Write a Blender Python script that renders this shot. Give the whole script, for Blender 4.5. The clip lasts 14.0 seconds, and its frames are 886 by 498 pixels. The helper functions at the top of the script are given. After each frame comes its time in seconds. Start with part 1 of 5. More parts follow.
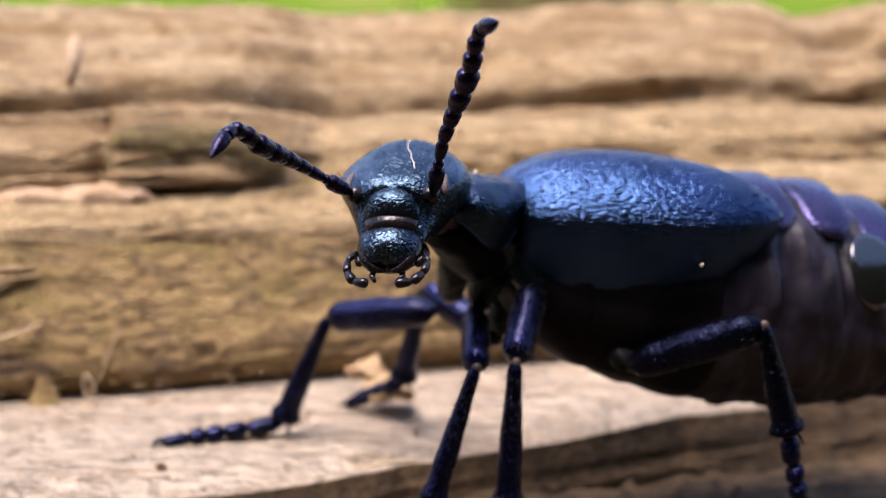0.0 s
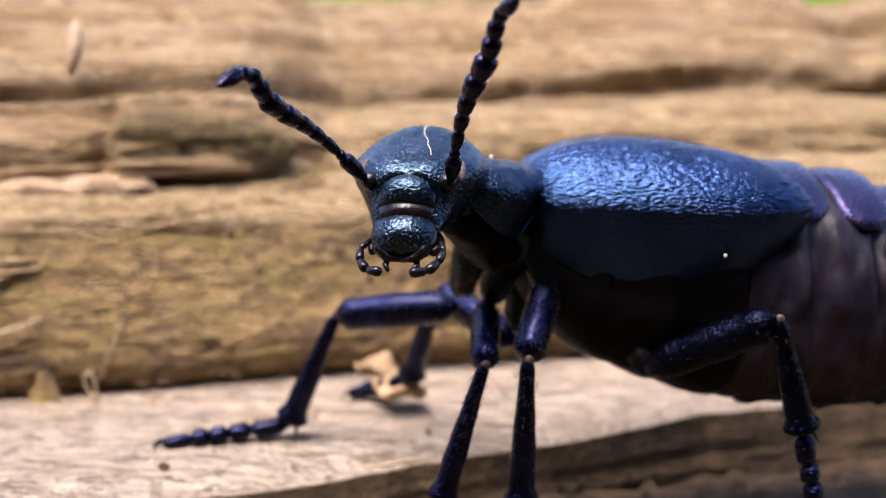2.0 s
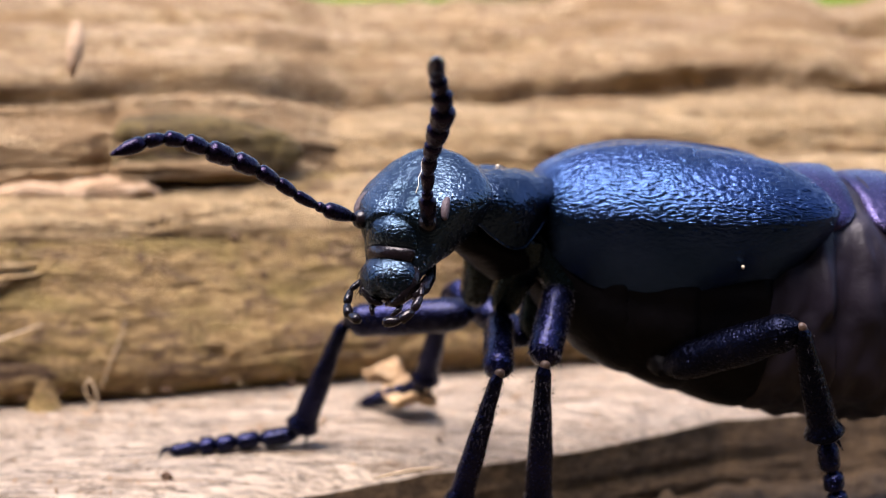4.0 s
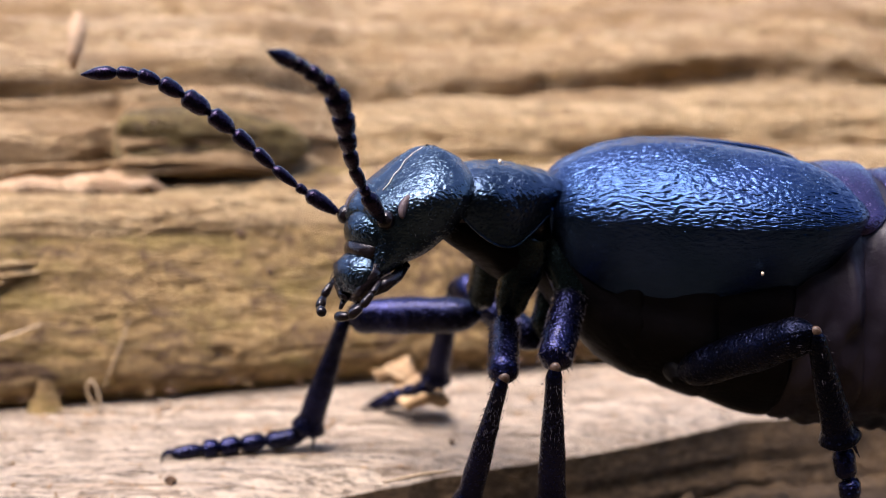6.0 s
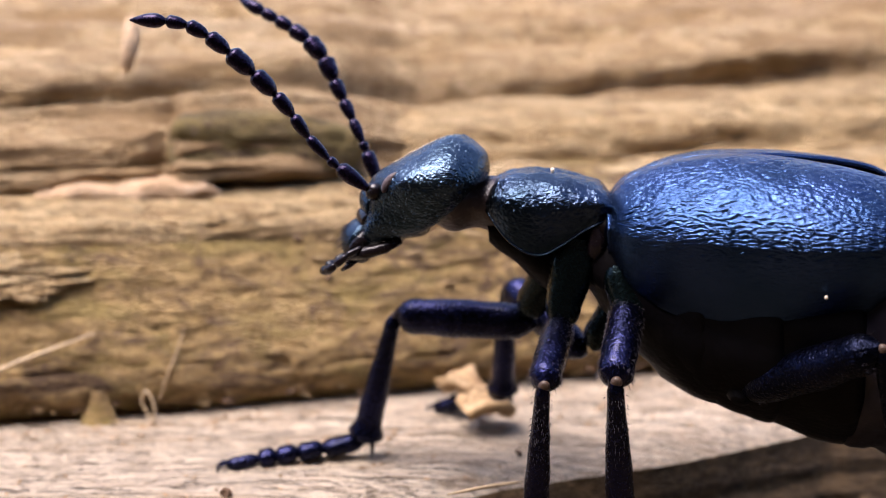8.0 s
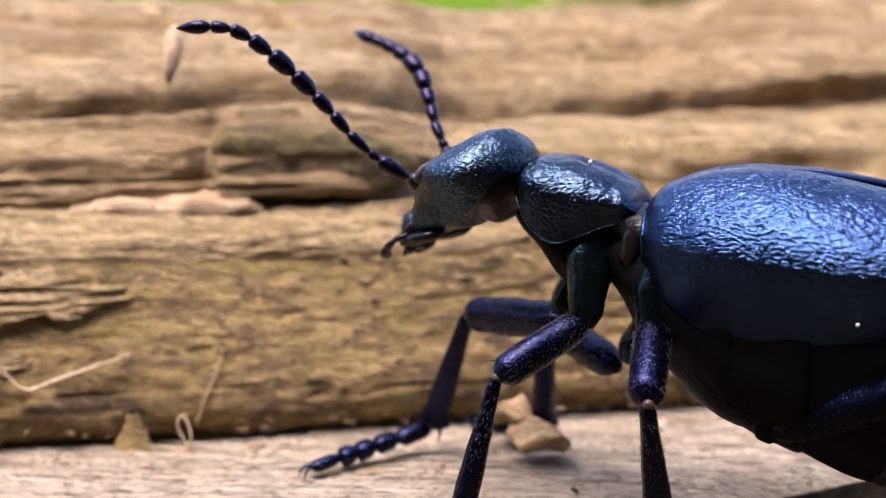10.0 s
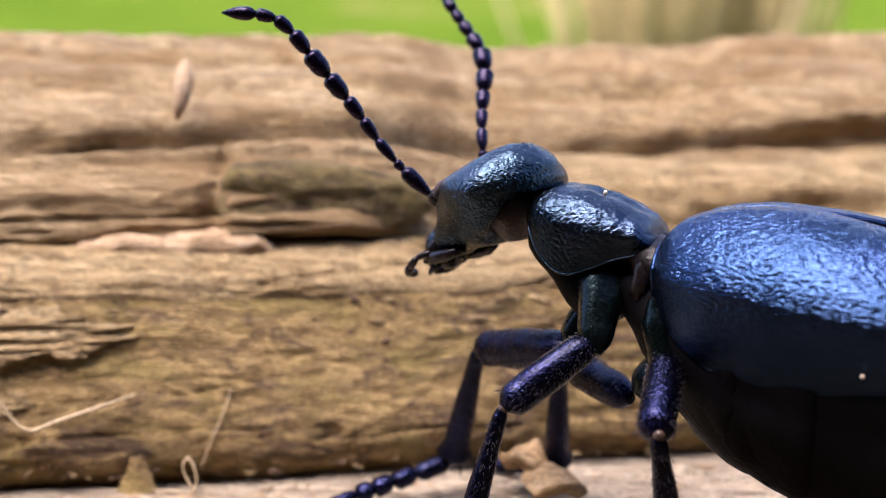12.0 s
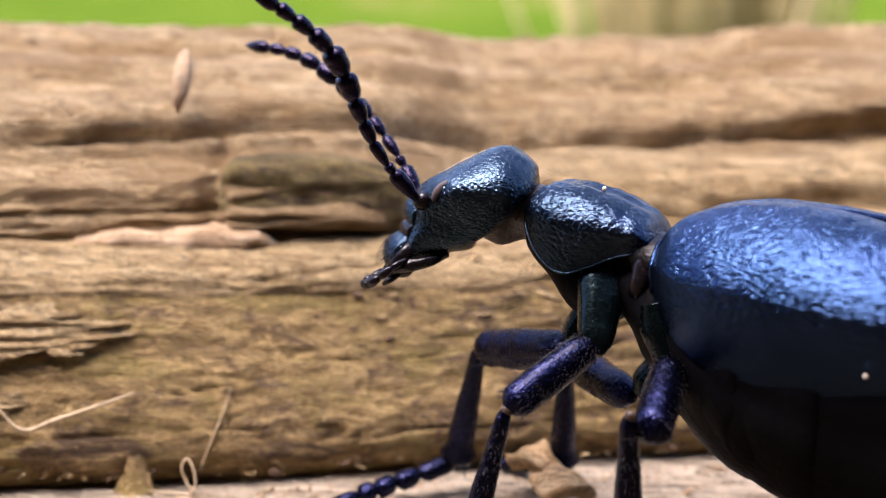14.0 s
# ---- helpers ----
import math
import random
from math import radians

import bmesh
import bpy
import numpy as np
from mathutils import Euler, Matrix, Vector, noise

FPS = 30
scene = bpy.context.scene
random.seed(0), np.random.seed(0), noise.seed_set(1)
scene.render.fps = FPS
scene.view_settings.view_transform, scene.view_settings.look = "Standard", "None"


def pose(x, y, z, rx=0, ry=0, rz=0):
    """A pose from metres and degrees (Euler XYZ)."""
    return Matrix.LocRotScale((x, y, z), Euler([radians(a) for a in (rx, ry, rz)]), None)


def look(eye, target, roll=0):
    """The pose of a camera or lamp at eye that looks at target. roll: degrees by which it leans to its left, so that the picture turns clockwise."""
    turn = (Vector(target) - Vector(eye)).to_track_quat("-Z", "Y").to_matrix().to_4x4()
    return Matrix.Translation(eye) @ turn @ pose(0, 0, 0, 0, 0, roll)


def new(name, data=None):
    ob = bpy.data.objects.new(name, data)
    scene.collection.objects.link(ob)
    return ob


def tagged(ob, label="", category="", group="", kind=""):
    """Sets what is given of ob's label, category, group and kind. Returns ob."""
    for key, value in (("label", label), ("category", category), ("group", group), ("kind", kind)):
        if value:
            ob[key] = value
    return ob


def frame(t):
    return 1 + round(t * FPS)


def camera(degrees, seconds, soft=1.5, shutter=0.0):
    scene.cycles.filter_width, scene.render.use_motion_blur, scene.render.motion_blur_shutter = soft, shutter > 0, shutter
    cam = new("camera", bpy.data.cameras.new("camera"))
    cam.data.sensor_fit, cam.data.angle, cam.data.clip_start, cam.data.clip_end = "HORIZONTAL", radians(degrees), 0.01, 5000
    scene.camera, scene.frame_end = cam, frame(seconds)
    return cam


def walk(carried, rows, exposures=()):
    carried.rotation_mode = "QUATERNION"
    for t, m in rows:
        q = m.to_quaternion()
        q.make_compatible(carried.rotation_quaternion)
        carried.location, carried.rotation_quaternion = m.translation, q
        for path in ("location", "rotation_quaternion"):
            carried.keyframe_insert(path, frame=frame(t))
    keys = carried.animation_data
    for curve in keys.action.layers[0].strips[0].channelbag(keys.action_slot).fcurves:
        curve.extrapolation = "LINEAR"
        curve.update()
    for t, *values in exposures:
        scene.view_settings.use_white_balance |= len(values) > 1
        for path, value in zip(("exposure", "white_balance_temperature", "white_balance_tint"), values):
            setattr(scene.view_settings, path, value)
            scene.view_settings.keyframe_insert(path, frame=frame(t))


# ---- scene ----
MM = 0.001          # the scene is worked out in millimetres
cam = camera(38.0, 14.0, soft=0.75)
cam.data.dof.use_dof = True
cam.data.dof.focus_distance = 32.8 * MM
cam.data.dof.aperture_fstop = 76.0

# seconds, x, y, z in millimetres, tilt, lean and turn in degrees
PATH = [
    (0.0, -0.00, -39.95, 16.96, 76.80, 0.54, -0.01),
    (0.5, -0.03, -39.56, 16.88, 76.59, 0.52, -0.01),
    (1.0, -0.06, -39.18, 16.60, 76.60, 0.33, -0.05),
    (1.5, -0.07, -38.86, 16.58, 76.52, 0.43, 0.15),
    (2.0, -0.15, -38.43, 16.37, 76.73, 0.47, 0.39),
    (2.5, -0.07, -38.19, 16.17, 77.04, 0.32, 0.61),
    (3.0, -0.13, -37.89, 15.97, 77.36, 0.22, 0.66),
    (5.5, -0.47, -36.29, 15.41, 77.28, 0.11, 0.68),
    (6.0, -0.44, -35.92, 15.27, 77.32, -0.11, 1.07),
    (6.5, -0.40, -35.58, 15.18, 77.27, -0.32, 1.38),
    (7.0, -0.39, -35.14, 14.90, 77.50, -0.68, 2.24),
    (7.5, -0.50, -34.81, 14.58, 77.89, -0.94, 2.88),
    (8.0, -0.51, -34.34, 14.34, 78.25, -1.28, 3.94),
    (10.5, -1.94, -32.28, 14.05, 79.79, -0.32, 4.93),
    (11.0, -2.08, -32.17, 14.01, 80.58, -0.05, 4.78),
    (11.5, -2.09, -32.01, 14.07, 80.79, 0.09, 4.90),
    (12.0, -1.96, -31.67, 13.94, 80.89, -0.04, 5.14),
    (12.5, -2.01, -31.43, 13.93, 80.80, 0.01, 5.19),
    (13.0, -2.04, -31.17, 14.09, 80.62, 0.05, 5.14),
    (13.5, -1.85, -30.73, 13.79, 80.86, -0.13, 5.65),
    (14.0, -1.94, -30.59, 13.77, 80.68, -0.08, 5.56),
]
walk(cam, [(t, pose(x * MM, y * MM, z * MM, tilt, 0, turn) @ pose(0, 0, 0, 0, 0, lean)) for t, x, y, z, tilt, lean, turn in PATH],
     exposures=((0.0, 2.82, 6250, 24), (14.0, 2.82, 6250, 24)))

# ---------------------------------------------------------------- light
SUN_AZIMUTH, SUN_HEIGHT = 118.0, 73.0      # degrees to the left of straight behind the log, and above the horizon
world = bpy.data.worlds.new("world")
scene.world = world
world.use_nodes = True
wn = world.node_tree
sky = wn.nodes.new("ShaderNodeTexSky")
sky.sky_type = "NISHITA"
sky.sun_disc = False
sky.sun_elevation = radians(SUN_HEIGHT)
sky.sun_rotation = radians(-SUN_AZIMUTH)
wn.nodes["Background"].inputs["Strength"].default_value = 0.06
wn.links.new(sky.outputs["Color"], wn.nodes["Background"].inputs["Color"])

sun_data = bpy.data.lights.new("sun", "SUN")
sun_data.energy = 1.5
sun_data.angle = radians(38)     # a bright veil of cloud round the sun
sun_data.color = (1.0, 0.92, 0.80)
sun = new("sun", sun_data)
h, a = radians(SUN_HEIGHT), radians(SUN_AZIMUTH)
toward = Vector((-math.sin(a) * math.cos(h), math.cos(a) * math.cos(h), math.sin(h)))
sun.matrix_world = look(toward * 2.0, (0, 0, 0))


# ---------------------------------------------------------------- materials
class Nodes:
    """Short hand for building a node material on object coordinates counted in millimetres."""

    def __init__(self, name, coords="Object"):
        self.mat = bpy.data.materials.new(name)
        self.mat.use_nodes = True
        self.tree = self.mat.node_tree
        self.shader = self.tree.nodes["Principled BSDF"]
        tex = self.tree.nodes.new("ShaderNodeTexCoord")
        self.where = self.scaled(tex.outputs[coords], (1000, 1000, 1000))

    def link(self, a, b):
        self.tree.links.new(a, b)

    def scaled(self, vec, scale, turn=(0, 0, 0)):
        m = self.tree.nodes.new("ShaderNodeMapping")
        m.inputs["Scale"].default_value = scale
        m.inputs["Rotation"].default_value = [radians(v) for v in turn]
        self.link(vec, m.inputs["Vector"])
        return m.outputs["Vector"]

    def noise(self, vec, scale, detail=4.0, rough=0.55, bend=0.0):
        n = self.tree.nodes.new("ShaderNodeTexNoise")
        for key, value in (("Scale", scale), ("Detail", detail), ("Roughness", rough), ("Distortion", bend)):
            n.inputs[key].default_value = value
        self.link(vec, n.inputs["Vector"])
        return n.outputs["Fac"]

    def cells(self, vec, scale, feature="F1", out="Distance", random=1.0):
        v = self.tree.nodes.new("ShaderNodeTexVoronoi")
        v.feature = feature
        v.inputs["Scale"].default_value = scale
        v.inputs["Randomness"].default_value = random
        self.link(vec, v.inputs["Vector"])
        return v.outputs[out]

    def ramp(self, fac, *stops):
        r = self.tree.nodes.new("ShaderNodeValToRGB")
        while len(r.color_ramp.elements) < len(stops):
            r.color_ramp.elements.new(0.5)
        for e, (at, c) in zip(r.color_ramp.elements, stops):
            e.position = at
            e.color = (*c, 1) if isinstance(c, tuple) else (c, c, c, 1)
        self.link(fac, r.inputs["Fac"])
        return r.outputs["Color"]

    def mix(self, fac, a, b, how="MIX"):
        m = self.tree.nodes.new("ShaderNodeMix")
        m.data_type, m.blend_type = "RGBA", how
        for socket, value in ((m.inputs["Factor"], fac), (m.inputs["A"], a), (m.inputs["B"], b)):
            if isinstance(value, (int, float)):
                socket.default_value = value if socket.name == "Factor" else (value, value, value, 1)
            elif isinstance(value, tuple):
                socket.default_value = (*value, 1)
            else:
                self.link(value, socket)
        return m.outputs["Result"]

    def maths(self, how, a, b=0.0):
        m = self.tree.nodes.new("ShaderNodeMath")
        m.operation = how
        for socket, value in zip(m.inputs, (a, b)):
            if isinstance(value, (int, float)):
                socket.default_value = value
            else:
                self.link(value, socket)
        return m.outputs["Value"]

    def bump(self, height, depth, strength=1.0, under=None):
        b = self.tree.nodes.new("ShaderNodeBump")
        b.inputs["Distance"].default_value = depth * MM
        b.inputs["Strength"].default_value = strength
        self.link(height, b.inputs["Height"])
        if under is not None:
            self.link(under, b.inputs["Normal"])
        return b.outputs["Normal"]

    def set(self, **values):
        for key, value in values.items():
            socket = self.shader.inputs[key.replace("_", " ")]
            if isinstance(value, (int, float)):
                socket.default_value = value
            elif isinstance(value, tuple):
                socket.default_value = (*value, 1) if len(value) == 3 else value
            else:
                self.link(value, socket)
        return self.mat


def wood_material(name, pale, mid, dark, grey=0.25, grain=1.0, mottle=0.5, lines=0.6, bands=0.3, streaky=0.75, rust=None, moss=None):
    """Weathered wood with its grain along x: fibres, patches, rot and grit."""
    n = Nodes(name)
    fibre = n.noise(n.scaled(n.where, (0.07, 1.5, 1.5)), 2.4, 9, 0.66, 0.5)
    fine = n.noise(n.scaled(n.where, (0.45, 7.0, 7.0)), 1.8, 7, 0.72, 0.4)
    patch = n.noise(n.scaled(n.where, (0.12, 0.28, 0.28)), 1.3, 5, 0.62, 0.8)
    rot = n.noise(n.scaled(n.where, (0.5, 1.0, 1.0)), 1.7, 9, 0.72, 0.8)
    grit = n.noise(n.where, 5.5, 6, 0.75)
    base = n.ramp(fibre, (0.34, dark), (0.47, mid), (0.60, pale))
    base = n.mix(n.ramp(patch, (0.42, 0.0), (0.62, 0.7)), base, n.ramp(fine, (0.32, mid), (0.62, pale)))
    base = n.mix(n.maths("MULTIPLY", n.ramp(rot, (0.48, 0.0), (0.57, 1.0)), mottle), base, n.ramp(grit, (0.35, tuple(0.6 * v for v in dark)), (0.65, tuple(0.68 * v for v in mid))))
    base = n.mix(n.maths("MULTIPLY", n.ramp(grit, (0.60, 0.0), (0.72, 1.0)), grey), base, tuple(min(1.0, 1.25 * v + 0.05) for v in pale))
    base = n.mix(n.ramp(fine, (0.26, 0.7), (0.38, 0.0)), base, tuple(0.45 * v for v in dark))
    crack = n.maths("ABSOLUTE", n.maths("SUBTRACT", n.noise(n.scaled(n.where, (0.16, 2.6, 2.6)), 1.7, 4, 0.6, 0.5), 0.5))
    cracks = n.ramp(crack, (0.0, 1.0), (0.022, 0.0))
    base = n.mix(n.maths("MULTIPLY", cracks, lines), base, tuple(0.5 * v for v in dark))
    broad = n.noise(n.scaled(n.where, (0.08, 0.62, 0.62)), 0.9, 3, 0.5, 0.6)
    base = n.mix(n.maths("MULTIPLY", n.ramp(broad, (0.46, 0.0), (0.62, 1.0)), bands), base, tuple(0.5 * (a + b) for a, b in zip(mid, dark)))
    streak = n.noise(n.scaled(n.where, (0.35, 4.5, 4.5)), 2.6, 7, 0.72, 0.3)
    base = n.mix(streaky, base, n.ramp(streak, (0.36, 0.45), (0.50, 0.95), (0.64, 1.0)), "MULTIPLY")
    if moss:      # olive film and purple-brown rot, in blotches of a few tenths of a millimetre
        film = n.noise(n.scaled(n.where, (0.30, 0.9, 0.9)), 0.9, 8, 0.7, 0.5)
        base = n.mix(n.ramp(film, (0.48, 0.0), (0.60, 0.75)), base, n.ramp(grit, (0.35, tuple(0.6 * v for v in moss)), (0.62, moss)))
        stain = n.noise(n.scaled(n.where, (0.45, 1.1, 1.1), (0, 0, 40)), 0.75, 9, 0.74, 0.7)
        base = n.mix(n.ramp(stain, (0.52, 0.0), (0.60, 0.85)), base, n.ramp(fine, (0.35, tuple(0.5 * v for v in rust)), (0.65, rust)))
        pale_bits = n.noise(n.scaled(n.where, (0.8, 2.2, 2.2)), 1.6, 8, 0.75, 0.3)
        base = n.mix(n.ramp(pale_bits, (0.58, 0.0), (0.66, 0.8)), base, tuple(min(1.0, 1.08 * v) for v in pale))
    height = n.maths("ADD", n.maths("MULTIPLY", fibre, 1.0), n.maths("MULTIPLY", fine, 0.5))
    height = n.maths("SUBTRACT", height, n.maths("MULTIPLY", cracks, 0.8 * lines))
    height = n.maths("ADD", height, n.maths("MULTIPLY", rot, 0.9 * mottle))
    height = n.maths("ADD", height, n.maths("MULTIPLY", grit, 0.35))
    return n.set(Base_Color=base, Roughness=n.ramp(fine, (0.3, 0.62), (0.7, 0.88)), Normal=n.bump(height, 0.36 * grain), Specular_IOR_Level=0.3)


def shell_material(name, deep, sheen, kind, rough=0.3, metal=0.95, size=1.0, gloss=0.5, coat=0.0):
    """Metallic blue-black beetle shell. kind: wrinkled, pitted or smooth."""
    n = Nodes(name)
    broad = n.noise(n.where, 0.55, 3, 0.5)
    speck = n.noise(n.where, 9.0, 5, 0.6)
    base = n.mix(n.ramp(broad, (0.35, 0.0), (0.7, 1.0)), deep, sheen)
    if kind == "wrinkled":
        creases = n.noise(n.scaled(n.where, (4.6, 10.0, 10.0)), 1.3 * size, 3.0, 0.6, 1.0)
        normal = n.bump(creases, 0.03, 0.8)
        normal = n.bump(speck, 0.010, 0.8, normal)
    elif kind == "pitted":
        pits = n.ramp(n.cells(n.where, 5.2 * size, random=0.85), (0.06, 0.0), (0.46, 1.0))
        normal = n.bump(pits, 0.016, 1.0)
        normal = n.bump(n.noise(n.where, 7.5, 3, 0.55, 0.8), 0.042, 0.9, normal)
    else:
        normal = n.bump(n.noise(n.where, 5.0 * size, 4, 0.6), 0.032, 0.9)
    return n.set(Base_Color=base, Metallic=metal, Roughness=n.ramp(speck, (0.3, rough - 0.05), (0.7, rough + 0.1)), Normal=normal,
                 Specular_IOR_Level=gloss, Coat_Weight=coat, Coat_Roughness=0.16)


M_STEP = wood_material("pale_wood", (0.94, 0.79, 0.59), (0.86, 0.68, 0.48), (0.38, 0.245, 0.14), 0.6, 1.5, 0.45, 0.9, 0.15, 0.6)
M_FACE = wood_material("brown_wood", (0.78, 0.54, 0.24), (0.60, 0.39, 0.15), (0.235, 0.135, 0.05), 0.9, 2.0, 0.7, 0.7, 0.3, 0.5, (0.20, 0.115, 0.075), (0.52, 0.38, 0.12))
M_UPPER = wood_material("sunned_wood", (0.82, 0.62, 0.36), (0.61, 0.41, 0.20), (0.25, 0.145, 0.06), 0.4, 1.3, 0.4, 0.4, 1.0, 0.5)
# dark brown wood below the ledge, with some of the shade painted in
M_LOW = wood_material("dark_shaded_wood", (0.34, 0.22, 0.11), (0.20, 0.13, 0.065), (0.07, 0.042, 0.02), 0.15, 1.3, 0.5, 0.5, 0.0)
# pale wood of flakes and flecks; on lip and ridge it paints in sunlight
M_PALE = wood_material("sunlit_pale_wood", (0.88, 0.66, 0.36), (0.72, 0.49, 0.23), (0.30, 0.17, 0.07), 0.6, 1.5, 0.4, 0.9, 0.2)
M_BLOCK = wood_material("mossy_wood", (0.40, 0.29, 0.12), (0.25, 0.175, 0.07), (0.10, 0.066, 0.025), 0.2, 1.2, 0.6, 0.3, 0.3, 0.75, (0.16, 0.10, 0.06), (0.36, 0.27, 0.09))
M_CHIP = wood_material("fresh_wood", (0.86, 0.64, 0.42), (0.76, 0.50, 0.28), (0.46, 0.26, 0.12), 0.3, 0.8, 0.3, 0.3, 0.0)
M_ORANGE = wood_material("orange_wood", (0.80, 0.57, 0.32), (0.68, 0.44, 0.22), (0.38, 0.22, 0.10), 0.2, 0.6, 0.3)

M_ELYTRON = shell_material("wing_case_shell", (0.0160, 0.0365, 0.0850), (0.0305, 0.0570, 0.1360), "wrinkled", 0.17, 0.97)
M_HEAD = shell_material("head_shell", (0.016, 0.030, 0.044), (0.048, 0.074, 0.106), "pitted", 0.20, 0.97, 1.5)
M_PRONOTUM = shell_material("thorax_shell", (0.014, 0.026, 0.040), (0.042, 0.062, 0.104), "pitted", 0.16, 0.97, 1.2)
M_BELLY = shell_material("belly_shell", (0.002, 0.0018, 0.0022), (0.0045, 0.0038, 0.0044), "smooth", 0.42, 0.0, 1.0, 0.06)
M_PLEAT = shell_material("pleated_skin", (0.006, 0.0045, 0.008), (0.016, 0.012, 0.020), "smooth", 0.46, 0.0, 0.5, 0.28)
M_GLOSS = shell_material("glossy_plate", (0.002, 0.003, 0.002), (0.004, 0.005, 0.004), "smooth", 0.12, 0.0, 0.3, 0.6, 0.8)
M_COXA = shell_material("leg_base_shell", (0.004, 0.010, 0.011), (0.008, 0.017, 0.019), "smooth", 0.24, 0.9, 1.0, 0.5, 0.15)
M_BACK = shell_material("abdomen_shell", (0.030, 0.026, 0.062), (0.062, 0.052, 0.125), "wrinkled", 0.22, 0.85, 0.8)
M_LEG = shell_material("leg_shell", (0.0048, 0.0060, 0.020), (0.011, 0.0125, 0.046), "pitted", 0.22, 0.95, 1.7, 0.5, 0.10)
# the leg shell again, darkened for the shade on the near hind leg
M_LEG_SHADED = shell_material("shaded_leg_shell", (0.0025, 0.0035, 0.009), (0.006, 0.0075, 0.021), "pitted", 0.26, 0.95, 1.7)
M_ANTENNA = shell_material("antenna_shell", (0.008, 0.005, 0.016), (0.018, 0.012, 0.038), "smooth", 0.26, 0.95, 1.4, 0.5, 0.12)
M_MOUTH = shell_material("mouth_shell", (0.004, 0.0028, 0.0035), (0.010, 0.0065, 0.008), "smooth", 0.20, 0.2, 1.0, 0.4, 0.0)


def plain_material(name, color, rough, scale=4.0, depth=0.03, **more):
    n = Nodes(name)
    f = n.noise(n.where, scale, 5, 0.6)
    base = n.ramp(f, (0.3, tuple(0.65 * v for v in color)), (0.7, tuple(min(1.0, 1.2 * v) for v in color)))
    return n.set(Base_Color=base, Roughness=rough, Normal=n.bump(f, depth), **more)


M_EYE = plain_material("eye_facets", (0.075, 0.055, 0.058), 0.45, 14.0, 0.03, Specular_IOR_Level=0.25)
M_SKIN = plain_material("joint_skin", (0.006, 0.0036, 0.0038), 0.36, 2.4, 0.10, Specular_IOR_Level=0.25)
M_DRY = plain_material("dry_grass", (0.62, 0.52, 0.26), 0.7, 0.2, 0.0)
M_KNEE = plain_material("knee_skin", (0.050, 0.028, 0.016), 0.45, 5.0, 0.04)
M_NECK = plain_material("neck_skin", (0.034, 0.021, 0.019), 0.30, 2.4, 0.10)
M_HAIR = plain_material("hair", (0.026, 0.021, 0.028), 0.5, 6.0, 0.0)
M_FIBRE = plain_material("dry_fibre", (0.46, 0.34, 0.20), 0.6, 5.0, 0.01)
M_SOIL = plain_material("soil", (0.13, 0.075, 0.04), 0.85, 3.0, 0.15)
M_MOTE = plain_material("pale_mote", (0.90, 0.70, 0.52), 0.5, 5.0, 0.02)


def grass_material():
    """Bright meadow far off; unseen ground round the log, darkened to keep reflections dark."""
    n = Nodes("meadow")
    a = n.noise(n.where, 0.006, 4, 0.6)
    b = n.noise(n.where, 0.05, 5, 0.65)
    base = n.ramp(a, (0.30, (0.064, 0.115, 0.012)), (0.56, (0.088, 0.142, 0.016)), (0.72, (0.20, 0.17, 0.06)))
    base = n.mix(n.ramp(b, (0.4, 0.0), (0.7, 0.5)), base, (0.08, 0.13, 0.006))
    split = n.tree.nodes.new("ShaderNodeSeparateXYZ")
    n.link(n.where, split.inputs["Vector"])
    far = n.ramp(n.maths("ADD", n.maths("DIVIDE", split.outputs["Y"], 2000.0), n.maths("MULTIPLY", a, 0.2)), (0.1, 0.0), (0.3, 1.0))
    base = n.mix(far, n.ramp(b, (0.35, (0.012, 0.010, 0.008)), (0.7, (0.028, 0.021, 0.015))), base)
    return n.set(Base_Color=base, Roughness=0.9, Normal=n.bump(b, 6.0), Specular_IOR_Level=0.0)


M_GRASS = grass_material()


# ---------------------------------------------------------------- mesh helpers
def part(name, bm, material, parent=None, label="", smooth=True):
    """Links a bmesh, worked out in millimetres, as one mesh object."""
    me = bpy.data.meshes.new(name)
    bmesh.ops.scale(bm, vec=(MM, MM, MM), verts=bm.verts)
    bmesh.ops.recalc_face_normals(bm, faces=bm.faces)
    bm.to_mesh(me)
    bm.free()
    me.materials.append(material)
    if smooth:
        me.polygons.foreach_set("use_smooth", [True] * len(me.polygons))
    ob = new(name, me)
    if parent is not None:
        ob.parent = parent
    if label:
        tagged(ob, label)
    return ob


def loft(bm, rings, closed=True, caps=True):
    """Joins rings of points, alike in number, into a skin."""
    made = [[bm.verts.new(p) for p in ring] for ring in rings]
    n = len(rings[0])
    for a, b in zip(made, made[1:]):
        for i in range(n if closed else n - 1):
            j = (i + 1) % n
            bm.faces.new((a[i], a[j], b[j], b[i]))
    if caps and closed:
        bm.faces.new(made[0])
        bm.faces.new(made[-1])
    return bm


def smoothed(xs, keys, column):
    """Values of a column of keys at xs, along smooth curves through the keys."""
    kx = [k[0] for k in keys]
    kv = [k[column] for k in keys]
    if kx[0] > kx[-1]:
        kx, kv = kx[::-1], kv[::-1]
    slope = np.gradient(np.array(kv, float), np.array(kx, float))
    out = []
    for x in np.clip(xs, kx[0], kx[-1]):
        i = min(max(int(np.searchsorted(kx, x)) - 1, 0), len(kx) - 2)
        w = kx[i + 1] - kx[i]
        u = (x - kx[i]) / w
        out.append((2 * u**3 - 3 * u**2 + 1) * kv[i] + (u**3 - 2 * u**2 + u) * w * slope[i]
                   + (3 * u**2 - 2 * u**3) * kv[i + 1] + (u**3 - u**2) * w * slope[i + 1])
    return out


